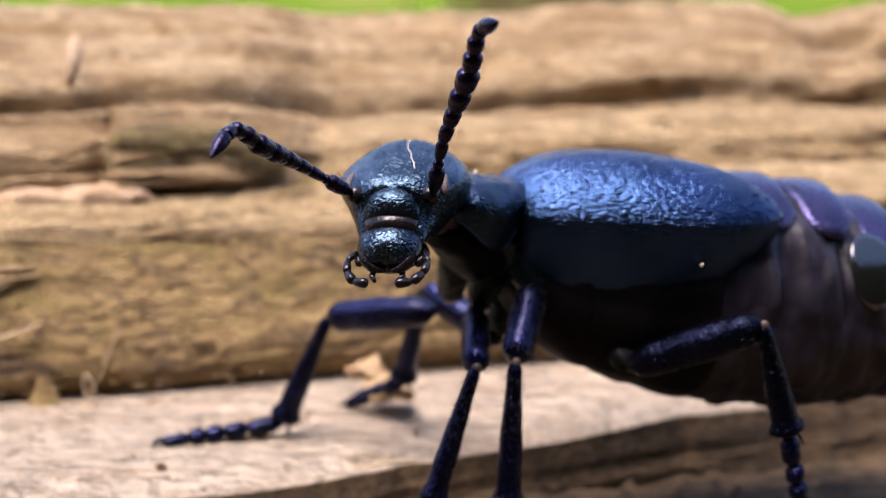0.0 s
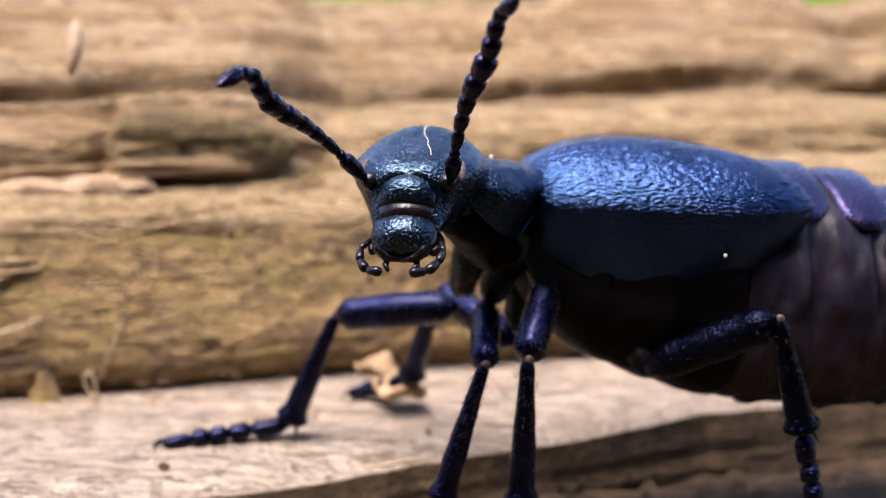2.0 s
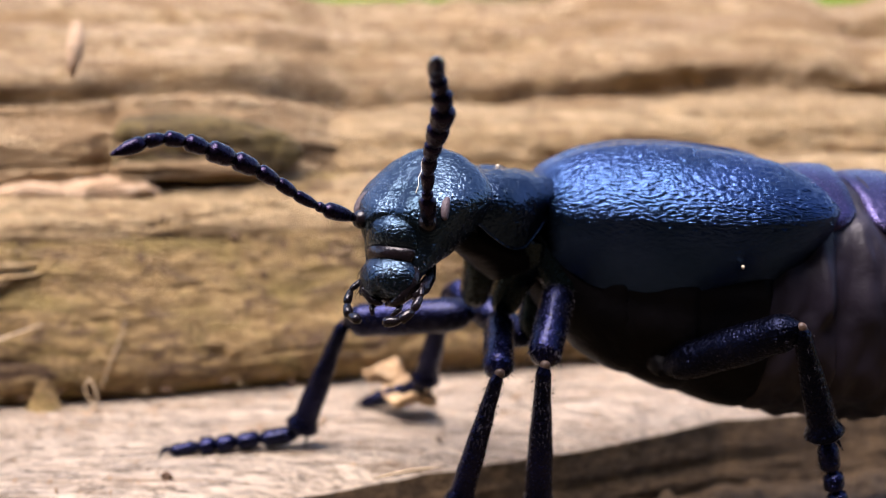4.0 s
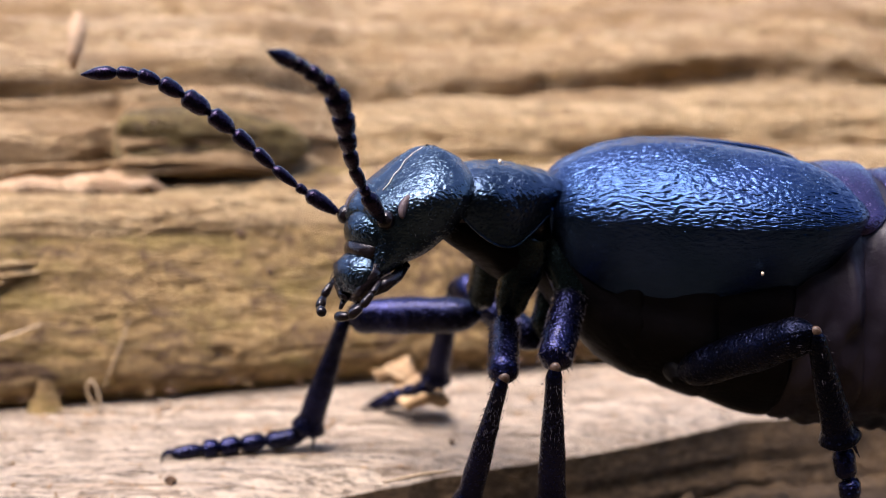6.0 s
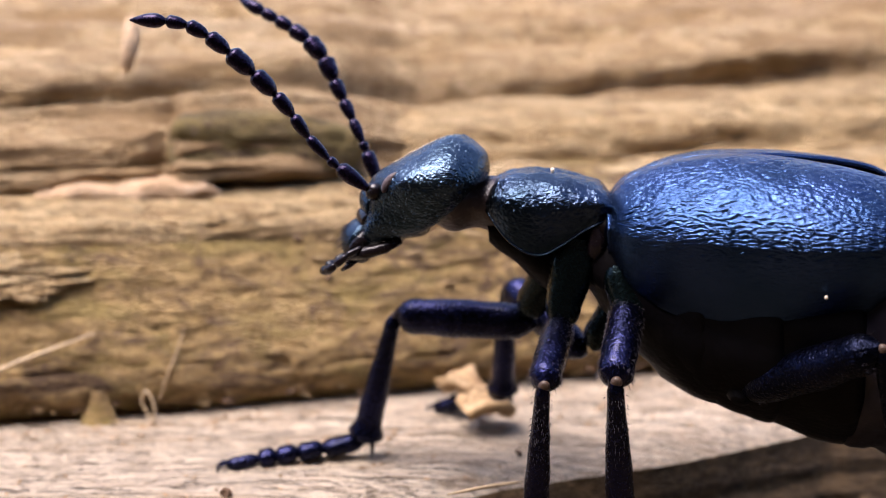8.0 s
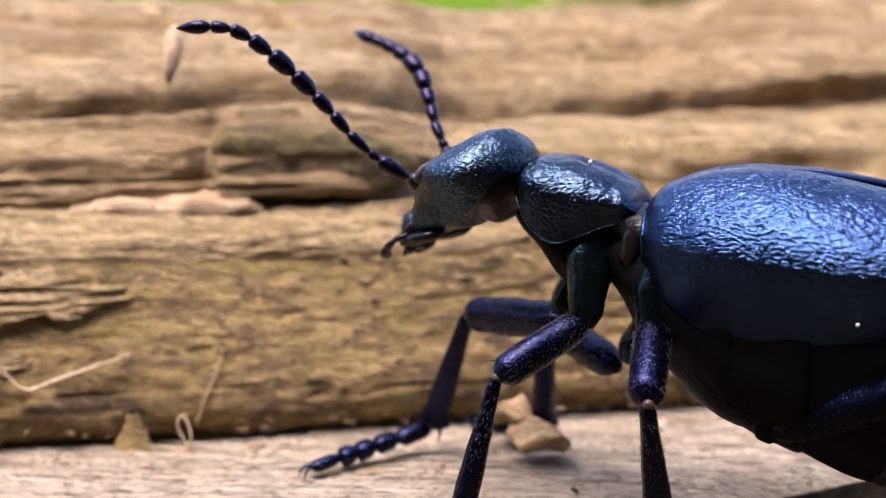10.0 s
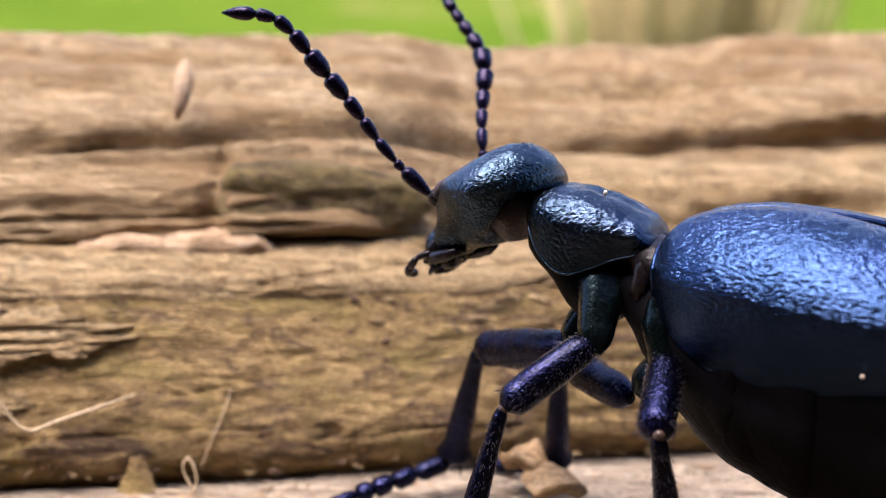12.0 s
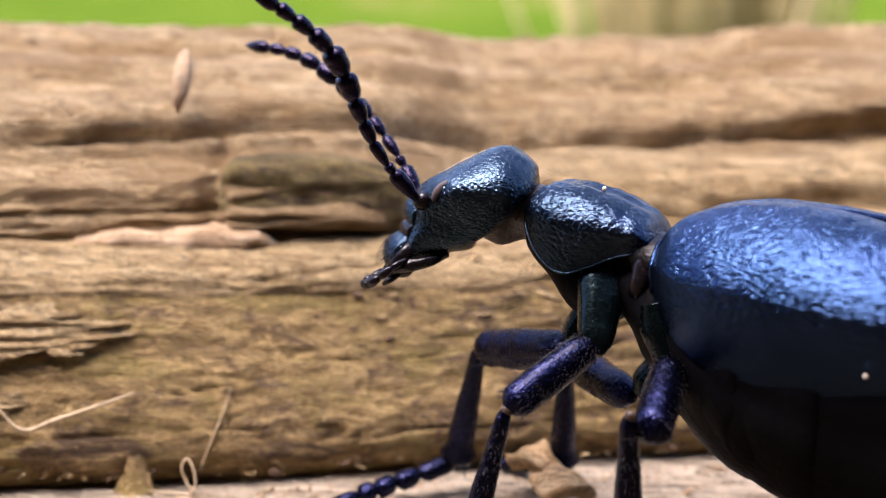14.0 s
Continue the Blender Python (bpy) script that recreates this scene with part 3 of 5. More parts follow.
# poses of the beetle, in millimetres
BODY = [(0, 1.49, -0.87, 10.6, 14.92, 0.22, 2.88), (1, 1.58, -0.68, 10.58, 12.32, -0.07, 2.87), (1.5, 1.61, -0.59, 10.63, 11.33, 0.01, 3.05), (2, 1.58, -0.39, 10.56, 11.69, 0.13, 3.28), (2.5, 1.6, -0.32, 10.48, 11.17, -0.01, 3.25), (3, 1.57, -0.3, 10.34, 9.74, -1.09, 2.33), (5.5, 1.55, -0.31, 10.12, 5.59, -1.34, 0.59), (6, 1.53, -0.21, 10.02, 4.29, -1.64, 0.09), (6.5, 1.55, -0.09, 9.92, 2.92, -1.77, -0.07), (7, 1.51, 0.08, 9.72, 1.81, -1.84, -0.43), (7.5, 1.41, 0.15, 9.48, 0, -2.34, -1.11), (8.2, 1.36, 0.58, 9.28, -3.09, -2.17, -1.23), (10.5, 0.61, 1.54, 9.74, -9.35, 1.62, -1.05), (11, 0.62, 1.53, 9.8, -11.81, 2.54, -0.84), (11.5, 0.61, 1.48, 9.87, -12.93, 2.54, -0.95), (12, 0.62, 1.36, 9.86, -14.13, 3, -1.16), (12.5, 0.56, 1.29, 9.93, -15.21, 3.39, -1.12), (13, 0.48, 1.24, 9.98, -15.96, 3.56, -0.87), (13.5, 0.42, 1.46, 9.84, -15.78, 3.39, -0.2), (14, 0.35, 1.54, 9.78, -15.34, 2.82, 0.06)]
PRONOTUM = [(0, 52, -2, 0), (1, 50.67, -0.67, 0), (1.5, 50, 0, 0), (2, 48.67, -1.33, 0), (2.5, 47.33, -2.67, 0), (3, 46, -4, 0), (5.5, 36, -4, 0), (6, 27, -3, 0), (6.5, 18, -2, 0), (7, 10, -1, 0), (7.5, 2, 0, 0), (8.2, -2, 0, 0), (10.5, -20, 10, 0), (11, -20.29, 9.86, 0), (11.5, -20.57, 9.71, 0), (12, -20.86, 9.57, 0), (12.5, -21.14, 9.43, 0), (13, -21.43, 9.29, 0), (13.5, -21.71, 9.14, 0), (14, -22, 9, 0)]
HEAD = [(0, -1.14, -4.66, 9.94, 77.28, 35.09, 3.67), (1, -1.09, -4.42, 9.92, 76.54, 36.18, 3.07), (1.5, -1.06, -4.3, 9.85, 78.23, 39.34, 2.44), (2, -1.09, -4.02, 9.83, 78.59, 35.15, 1.8), (2.5, -1.14, -3.91, 9.71, 75.33, 33.77, 2.76), (3, -1.22, -3.68, 9.05, 66.33, 23.4, 2.86), (5.5, -1.66, -2.94, 8.6, 46.12, 20.96, 5.57), (6, -2.12, -2.23, 8.48, 32.67, 20.37, 5.7), (6.5, -2.51, -1.44, 8.39, 19.21, 19.77, 5.83), (7, -3.13, -0.44, 8.49, 14.24, 22.8, 6.32), (7.5, -3.55, 0.13, 8.46, 3.16, 24.16, 5.23), (8.2, -3.49, 0.71, 8.45, -4.93, 28.54, 4.01), (10.5, -3.93, 3.21, 9.03, -37.0, 25.5, 2.5), (11, -3.84, 3.21, 9.25, -38.0, 26.0, 2.5), (11.5, -3.82, 3.19, 9.37, -39.0, 26.5, 2.5), (12, -3.7, 3.1, 9.46, -40.0, 24.5, 2.5), (12.5, -3.69, 3.06, 9.41, -41.0, 22.5, 2.5), (13, -3.71, 3.0, 9.4, -40.0, 25.5, 2.5), (13.5, -4.19, 3.25, 9.25, -24.57, 24.33, 4.05), (14, -4.59, 3.16, 9.19, 1.86, 28.15, 5.59)]
FAR_FORE_HIP = [(0, 0.14, 0.63, 5.41), (1, 0.22, 0.82, 5.24), (1.5, 0.13, 0.91, 5.33), (2, 0.02, 1.11, 5.2), (2.5, 0.07, 1.18, 5.11), (3, 0.1, 1.2, 5.07), (5.5, -0.09, 1.19, 4.94), (6, -0.21, 1.29, 4.88), (6.5, -0.26, 1.41, 4.8), (7, -0.46, 1.58, 4.7), (7.5, -0.65, 1.65, 4.67), (8.2, -0.92, 2.08, 4.56), (10.5, -1.57, 2.44, 5.6), (11, -1.61, 2.43, 5.79), (11.5, -1.69, 2.38, 5.73), (12, -1.7, 2.26, 5.8), (12.5, -1.77, 2.19, 5.84), (13, -1.75, 2.14, 5.95), (13.5, -1.85, 2.36, 5.81), (14, -1.87, 2.44, 5.68)]
FAR_FORE_KNEE = [(0, -3.94, 2.68, 4.51), (1, -3.77, 2.2, 4.49), (1.5, -3.86, 2.43, 4.49), (2, -3.94, 2.23, 4.5), (2.5, -3.89, 2.14, 4.51), (3, -3.85, 2.12, 4.52), (5.5, -4.03, 1.8, 4.53), (6, -4.15, 2.08, 4.59), (6.5, -4.2, 2.33, 4.64), (7, -4.29, 2.3, 4.65), (7.5, -4.38, 2.43, 4.67), (8.2, -4.56, 2.53, 4.67), (10.5, -4.04, 5.39, 4.99), (11, -4.1, 5.36, 5.13), (11.5, -4.2, 5.27, 5), (12, -4.21, 5.16, 5.08), (12.5, -4.27, 5.09, 5.12), (13, -4.25, 5.05, 5.22), (13.5, -4.37, 5.25, 5.12), (14, -4.39, 5.33, 4.99)]
FAR_FORE_ANKLE = [(0, -5.61, 2.94, 0.55), (1, -5.45, 2.57, 0.55), (1.5, -5.55, 2.73, 0.55), (2, -5.59, 2.61, 0.55), (2.5, -5.52, 2.54, 0.55), (3, -5.45, 2.55, 0.55), (5.5, -5.51, 2.46, 0.55), (6, -5.53, 2.55, 0.55), (6.5, -5.49, 2.58, 0.55), (7, -5.53, 2.6, 0.55), (7.5, -5.57, 2.75, 0.55), (8.2, -5.66, 3.09, 0.55), (10.5, -5.23, 6.68, 1.06), (11, -5.14, 6.74, 1.2), (11.5, -5.11, 6.7, 1.05), (12, -5.11, 6.65, 1.15), (12.5, -5.14, 6.62, 1.19), (13, -5.07, 6.6, 1.3), (13.5, -5.2, 6.84, 1.21), (14, -5.18, 6.91, 1.07)]
FAR_FORE_TOE = [(0, -10.03, 1.73, 0.2), (1, -9.86, 1.43, 0.2), (1.5, -9.98, 1.55, 0.2), (2, -10.05, 1.53, 0.2), (2.5, -10.02, 1.58, 0.2), (3, -10.02, 1.71, 0.2), (5.5, -9.98, 1.67, 0.2), (6, -10.01, 1.71, 0.2), (6.5, -9.97, 1.71, 0.2), (7, -9.97, 1.66, 0.2), (7.5, -9.97, 1.72, 0.2), (8.2, -10, 1.78, 0.2), (10.5, -9.33, 4.06, 0.2), (11, -9.26, 4.56, 0.2), (11.5, -9.11, 4.25, 0.2), (12, -9.09, 4.44, 0.2), (12.5, -9.11, 4.48, 0.2), (13, -9.11, 4.78, 0.2), (13.5, -9.19, 4.84, 0.2), (14, -9.14, 4.59, 0.2)]
NEAR_FORE_HIP = [(0, 1.03, -1.87, 6.1), (1, 1.1, -1.68, 5.95), (1.5, 1.02, -1.59, 6.04), (2, 0.9, -1.39, 5.9), (2.5, 0.94, -1.32, 5.8), (3, 0.95, -1.3, 5.74), (5.5, 0.73, -1.31, 5.53), (6, 0.64, -1.21, 5.46), (6.5, 0.61, -1.09, 5.37), (7, 0.5, -0.92, 5.27), (7.5, 0.39, -0.85, 5.24), (8.2, 0.28, -0.42, 5.29), (10.5, -0.88, 0.54, 6.08), (11, -0.91, 0.53, 6.39), (11.5, -0.97, 0.48, 6.48), (12, -0.97, 0.36, 6.52), (12.5, -1.03, 0.29, 6.55), (13, -1.03, 0.24, 6.67), (13.5, -1.14, 0.46, 6.53), (14, -1.18, 0.54, 6.42)]
NEAR_FORE_KNEE = [(0, 0.98, -4.68, 5.21), (1, 1, -4.48, 5.02), (1.5, 0.91, -4.38, 5.1), (2, 0.8, -4.2, 5), (2.5, 0.85, -4.14, 4.94), (3, 0.86, -4.13, 4.92), (5.5, 0.64, -4.14, 4.72), (6, 0.52, -4.06, 4.69), (6.5, 0.46, -3.94, 4.64), (7, 0.24, -3.76, 4.52), (7.5, 0.02, -3.67, 4.46), (8.2, -0.33, -3.15, 4.35), (10.5, -3.31, -0.54, 4.79), (11, -3.29, -0.43, 4.93), (11.5, -3.31, -0.12, 4.79), (12, -3.27, -0.58, 4.94), (12.5, -3.32, -0.71, 4.99), (13, -3.27, -0.99, 5.19), (13.5, -3.32, -0.93, 5.11), (14, -3.33, -0.92, 5.02)]
NEAR_FORE_ANKLE = [(0, -0.28, -5.18, 1.13), (1, -0.28, -4.86, 0.94), (1.5, -0.36, -4.73, 1.01), (2, -0.41, -4.37, 0.88), (2.5, -0.3, -4.17, 0.8), (3, -0.24, -4, 0.76), (5.5, -0.44, -3.42, 0.62), (6, -0.47, -3.24, 0.58), (6.5, -0.44, -3.06, 0.53), (7, -0.39, -2.78, 0.39), (7.5, -0.33, -2.59, 0.31), (8.2, -0.53, -2.06, 0.19), (10.5, -4.47, -0.72, 0.65), (11, -4.44, -0.53, 0.79), (11.5, -4.44, -0.28, 0.64), (12, -4.4, -0.46, 0.79), (12.5, -4.42, -0.48, 0.84), (13, -4.35, -0.65, 1.04), (13.5, -4.41, -0.5, 0.97), (14, -4.4, -0.49, 0.88)]
NEAR_FORE_TOE = [(0, -2.31, -5.82, -1.25), (1, -2.5, -5.56, -1.25), (1.5, -2.52, -5.41, -1.25), (2, -2.68, -5.09, -1.25), (2.5, -2.64, -4.91, -1.25), (3, -2.6, -4.74, -1.25), (5.5, -2.91, -4.2, -1.25), (6, -2.96, -4.03, -1.25), (6.5, -2.97, -3.86, -1.25), (7, -3, -3.6, -1.25), (7.5, -2.99, -3.43, -1.25), (8.2, -3.24, -2.92, -1.25), (10.5, -6.91, -1.49, -1.25), (11, -6.78, -1.27, -1.25), (11.5, -6.9, -1.05, -1.25), (12, -6.74, -1.2, -1.25), (12.5, -6.72, -1.21, -1.25), (13, -6.48, -1.32, -1.25), (13.5, -6.59, -1.19, -1.25), (14, -6.67, -1.2, -1.25)]
NEAR_MID_HIP = [(0, 2.78, -2.17, 7), (1, 2.91, -1.98, 6.63), (1.5, 2.86, -1.89, 6.63), (2, 2.71, -1.69, 6.64), (2.5, 2.73, -1.62, 6.69), (3, 2.71, -1.6, 6.77), (5.5, 2.55, -1.61, 6.41), (6, 2.47, -1.51, 6.35), (6.5, 2.45, -1.39, 6.28), (7, 2.32, -1.22, 6.08), (7.5, 2.2, -1.15, 5.94), (8.2, 2.07, -0.72, 5.79), (10.5, 0.9, 0.24, 5.88), (11, 0.89, 0.23, 6.1), (11.5, 0.86, 0.18, 6.1), (12, 0.84, 0.06, 6.15), (12.5, 0.77, -0.01, 6.2), (13, 0.78, -0.06, 6.28), (13.5, 0.7, 0.16, 6.1), (14, 0.69, 0.24, 6)]
NEAR_MID_KNEE = [(0, 2.14, -4.26, 5.25), (1, 2.2, -4.2, 5.09), (1.5, 2.13, -4.16, 5.17), (2, 2.02, -3.9, 5.07), (2.5, 2.06, -3.75, 5), (3, 2.07, -3.64, 4.97), (5.5, 1.89, -3.91, 4.96), (6, 1.83, -3.83, 4.91), (6.5, 1.83, -3.71, 4.84), (7, 1.74, -3.56, 4.64), (7.5, 1.65, -3.49, 4.51), (8.2, 1.54, -3.06, 4.34), (10.5, 0.51, -2.22, 4.61), (11, 0.46, -2.21, 4.79), (11.5, 0.4, -2.24, 4.76), (12, 0.37, -2.38, 4.86), (12.5, 0.28, -2.47, 4.95), (13, 0.2, -2.53, 5.09), (13.5, 0.04, -2.32, 4.97), (14, 0, -2.21, 4.83)]
NEAR_MID_ANKLE = [(0, 1.96, -4.86, 0.83), (1, 2.03, -4.57, 0.64), (1.5, 1.98, -4.44, 0.72), (2, 1.9, -4.14, 0.62), (2.5, 1.96, -3.95, 0.55), (3, 1.98, -3.78, 0.51), (5.5, 1.9, -3.57, 0.54), (6, 1.87, -3.39, 0.5), (6.5, 1.89, -3.2, 0.44), (7, 1.9, -2.91, 0.3), (7.5, 1.92, -2.71, 0.22), (8.2, 1.79, -2.14, 0.08), (10.5, 1.21, -0.82, 0.41), (11, 1.19, -0.74, 0.65), (11.5, 1.15, -0.75, 0.67), (12, 1.11, -0.9, 0.81), (12.5, 1.04, -1.04, 0.91), (13, 0.41, -1.19, 1.19), (13.5, -0.32, -1.07, 1.21), (14, -0.37, -0.98, 1.1)]
NEAR_MID_TOE = [(0, -0.1, -5.51, -1.25), (1, -0.18, -5.27, -1.25), (1.5, -0.16, -5.12, -1.25), (2, -0.33, -4.84, -1.25), (2.5, -0.32, -4.67, -1.25), (3, -0.32, -4.51, -1.25), (5.5, -0.39, -4.3, -1.25), (6, -0.45, -4.12, -1.25), (6.5, -0.46, -3.94, -1.25), (7, -0.54, -3.69, -1.25), (7.5, -0.57, -3.5, -1.25), (8.2, -0.76, -2.95, -1.25), (10.5, -1.17, -1.57, -1.25), (11, -1.01, -1.44, -1.25), (11.5, -1.04, -1.44, -1.25), (12, -0.96, -1.55, -1.25), (12.5, -0.94, -1.66, -1.25), (13, -1.25, -1.72, -1.25), (13.5, -1.95, -1.59, -1.25), (14, -2.14, -1.54, -1.25)]
NEAR_MID_SHIN = [(0, 2.13, -4.41, 5.3), (1, 2.19, -4.35, 5.14), (1.5, 2.12, -4.31, 5.22), (2, 2.02, -4.05, 5.12), (2.5, 2.07, -3.9, 5.05), (3, 2.09, -3.79, 5.01), (5.5, 1.91, -4.06, 5.01), (6, 1.84, -3.98, 4.96), (6.5, 1.85, -3.86, 4.89), (7, 1.76, -3.71, 4.72), (7.5, 1.67, -3.64, 4.61), (8.2, 1.55, -3.21, 4.45), (10.5, 0.56, -2.37, 4.58), (11, 0.53, -2.36, 4.8), (11.5, 0.48, -2.39, 4.81), (12, 0.42, -2.53, 4.94), (12.5, 0.3, -2.62, 5.06), (13, -0.03, -2.68, 5.42), (13.5, -0.43, -2.47, 5.49), (14, -0.49, -2.36, 5.39)]
FAR_MID_HIP = [(0, 1.89, 0.13, 4.48), (1, 2.05, 0.32, 4.12), (1.5, 2.01, 0.41, 4.11), (2, 1.86, 0.61, 4.14), (2.5, 1.88, 0.68, 4.2), (3, 1.87, 0.7, 4.3), (5.5, 1.87, 0.69, 4.13), (6, 1.7, 0.79, 4.08), (6.5, 1.61, 0.91, 4.01), (7, 1.43, 1.08, 3.9), (7.5, 1.26, 1.15, 3.87), (8.2, 0.92, 1.58, 3.71), (10.5, 0.17, 2.54, 4.12), (11, 0.15, 2.53, 4.36), (11.5, 0.11, 2.48, 4.35), (12, 0.06, 2.36, 4.42), (12.5, -0.03, 2.29, 4.47), (13, -0.03, 2.24, 4.61), (13.5, -0.15, 2.46, 4.51), (14, -0.17, 2.54, 4.4)]
FAR_MID_KNEE = [(0, -0.6, 2.79, 5.56), (1, -0.4, 3.04, 5.14), (1.5, -0.44, 3.15, 5.1), (2, -0.57, 3.36, 5.11), (2.5, -0.54, 3.44, 5.17), (3, -0.53, 3.49, 5.26), (5.5, -0.65, 3.24, 5.41), (6, -0.76, 3.35, 5.43), (6.5, -0.8, 3.48, 5.43), (7, -0.98, 3.66, 5.31), (7.5, -1.14, 3.75, 5.28), (8.2, -1.21, 4.38, 5.15), (10.5, -1.78, 5.78, 4.52), (11, -1.78, 5.78, 4.73), (11.5, -1.82, 5.74, 4.65), (12, -1.83, 5.64, 4.73), (12.5, -1.89, 5.59, 4.78), (13, -1.83, 5.58, 4.88), (13.5, -1.92, 5.81, 4.76), (14, -1.89, 5.92, 4.63)]
FAR_MID_ANKLE = [(0, -1.42, 4.2, 1.69), (1, -1.38, 4.68, 1.39), (1.5, -1.49, 4.88, 1.42), (2, -1.58, 4.99, 1.37), (2.5, -1.53, 4.96, 1.38), (3, -1.47, 4.9, 1.42), (5.5, -1.46, 4.66, 1.54), (6, -1.5, 4.69, 1.52), (6.5, -1.47, 4.73, 1.47), (7, -1.46, 4.94, 1.34), (7.5, -1.41, 5.07, 1.3), (8.2, -1.46, 5.65, 1.16), (10.5, -1.92, 7.29, 0.61), (11, -1.88, 7.34, 0.83), (11.5, -1.89, 7.32, 0.76), (12, -1.9, 7.26, 0.86), (12.5, -1.94, 7.22, 0.91), (13, -1.88, 7.23, 1.02), (13.5, -2.01, 7.53, 0.93), (14, -1.98, 7.64, 0.79)]
FAR_MID_TOE = [(0, -3.52, 5.78, 0.25), (1, -3.59, 6.34, 0.25), (1.5, -3.7, 6.54, 0.25), (2, -3.81, 6.66, 0.25), (2.5, -3.75, 6.63, 0.25), (3, -3.68, 6.56, 0.25), (5.5, -3.63, 6.28, 0.25), (6, -3.67, 6.32, 0.25), (6.5, -3.66, 6.38, 0.25), (7, -3.69, 6.62, 0.25), (7.5, -3.66, 6.75, 0.25), (8.2, -3.75, 7.37, 0.25), (10.5, -4.3, 9.08, 0.25), (11, -4.23, 9.11, 0.25), (11.5, -4.26, 9.09, 0.25), (12, -4.25, 9.02, 0.25), (12.5, -4.28, 8.97, 0.25), (13, -4.2, 8.97, 0.25), (13.5, -4.34, 9.28, 0.25), (14, -4.34, 9.41, 0.25)]
NEAR_HIND_HIP = [(0, 5.64, -2.67, 4.59), (1, 5.8, -2.48, 4.21), (1.5, 5.77, -2.39, 4.22), (2, 5.63, -2.19, 4.25), (2.5, 5.66, -2.12, 4.29), (3, 5.65, -2.1, 4.38), (5.5, 5.5, -2.11, 4.2), (6, 5.43, -2.01, 4.12), (6.5, 5.43, -1.89, 4.01), (7, 5.27, -1.72, 3.83), (7.5, 5.12, -1.65, 3.72), (8.2, 5.03, -1.22, 3.52), (10.5, 3.75, -0.26, 3.23), (11, 3.68, -0.27, 3.58), (11.5, 3.59, -0.32, 3.7), (12, 3.51, -0.44, 3.6), (12.5, 3.41, -0.51, 3.49), (13, 3.39, -0.56, 3.65), (13.5, 3.26, -0.34, 3.55), (14, 3.25, -0.26, 3.46)]
NEAR_HIND_KNEE = [(0, 9.23, -4.38, 6.47), (1, 9.17, -4.32, 6.35), (1.5, 9.05, -4.25, 6.49), (2, 8.9, -4.19, 6.42), (2.5, 8.93, -4.22, 6.35), (3, 8.89, -4.34, 6.33), (5.5, 8.42, -4.69, 6.24), (6, 8.31, -4.64, 6.15), (6.5, 8.3, -4.54, 6.04), (7, 8.15, -4.39, 5.83), (7.5, 8, -4.34, 5.68), (8.2, 7.76, -4.05, 5.49), (10.5, 6.7, -2.9, 5.16), (11, 6.59, -2.97, 5.48), (11.5, 6.48, -3.04, 5.59), (12, 6.36, -3.21, 5.48), (12.5, 6.23, -3.31, 5.38), (13, 6.13, -3.42, 5.56), (13.5, 5.96, -3.25, 5.45), (14, 5.91, -3.19, 5.37)]
NEAR_HIND_ANKLE = [(0, 10.26, -4.17, 3.03), (1, 10.14, -4.17, 2.89), (1.5, 9.99, -4.12, 3.02), (2, 9.89, -3.93, 2.96), (2.5, 9.94, -3.86, 2.91), (3, 9.93, -3.86, 2.92), (5.5, 9.52, -4.01, 2.89), (6, 9.43, -3.89, 2.81), (6.5, 9.43, -3.76, 2.71), (7, 9.28, -3.57, 2.51), (7.5, 9.13, -3.48, 2.37), (8.2, 8.89, -3.2, 2.18), (10.5, 6.7, -5.54, 2.71), (11, 6.59, -5.6, 3.01), (11.5, 6.47, -5.68, 3.14), (12, 6.31, -5.91, 3.1), (12.5, 7.04, -3.32, 1.87), (13, 6.97, -3.36, 2.06), (13.5, 5.86, -6.09, 3.24), (14, 5.8, -6.05, 3.18)]
NEAR_HIND_TOE = [(0, 10.95, -4.39, 0.12), (1, 10.83, -4.39, -0.02), (1.5, 10.69, -4.34, 0.11), (2, 10.58, -4.15, 0.05), (2.5, 10.64, -4.08, 0), (3, 10.63, -4.08, 0.01), (5.5, 10.21, -4.22, -0.02), (6, 10.12, -4.11, -0.1), (6.5, 10.12, -3.98, -0.2), (7, 9.97, -3.79, -0.4), (7.5, 9.82, -3.7, -0.54), (8.2, 9.58, -3.41, -0.73), (10.5, 7.39, -5.76, -0.2), (11, 7.28, -5.82, 0.1), (11.5, 7.17, -5.9, 0.23), (12, 7.01, -6.13, 0.19), (12.5, 7.74, -3.54, -1.04), (13, 7.66, -3.58, -0.85), (13.5, 6.55, -6.31, 0.33), (14, 6.5, -6.26, 0.27)]
NEAR_ANTENNA_A = [(0, -0.05, -7.08, 11.97), (1, -0.02, -6.87, 11.68), (1.5, 0.04, -6.76, 11.79), (2, -0.02, -6.56, 11.75), (2.5, -0.04, -6.47, 11.63), (3, -0.65, -6.39, 10.81), (5.5, -1.64, -5.71, 10.42), (6, -3.16, -4.81, 10.18), (6.5, -4.03, -3.37, 10.09), (7, -5.09, -2.22, 10.13), (7.5, -5.91, -1.22, 10.06), (8.2, -6.14, -0.25, 9.98), (10.5, -6.96, 3.24, 10.22), (11, -6.85, 3.27, 10.7), (11.5, -6.75, 3.28, 10.87), (12, -6.6, 3.22, 10.94), (12.5, -6.58, 2.68, 10.61), (13, -6.48, 2.6, 10.77), (13.5, -6.92, 2.92, 10.76), (14, -6.64, 1.35, 10.88)]
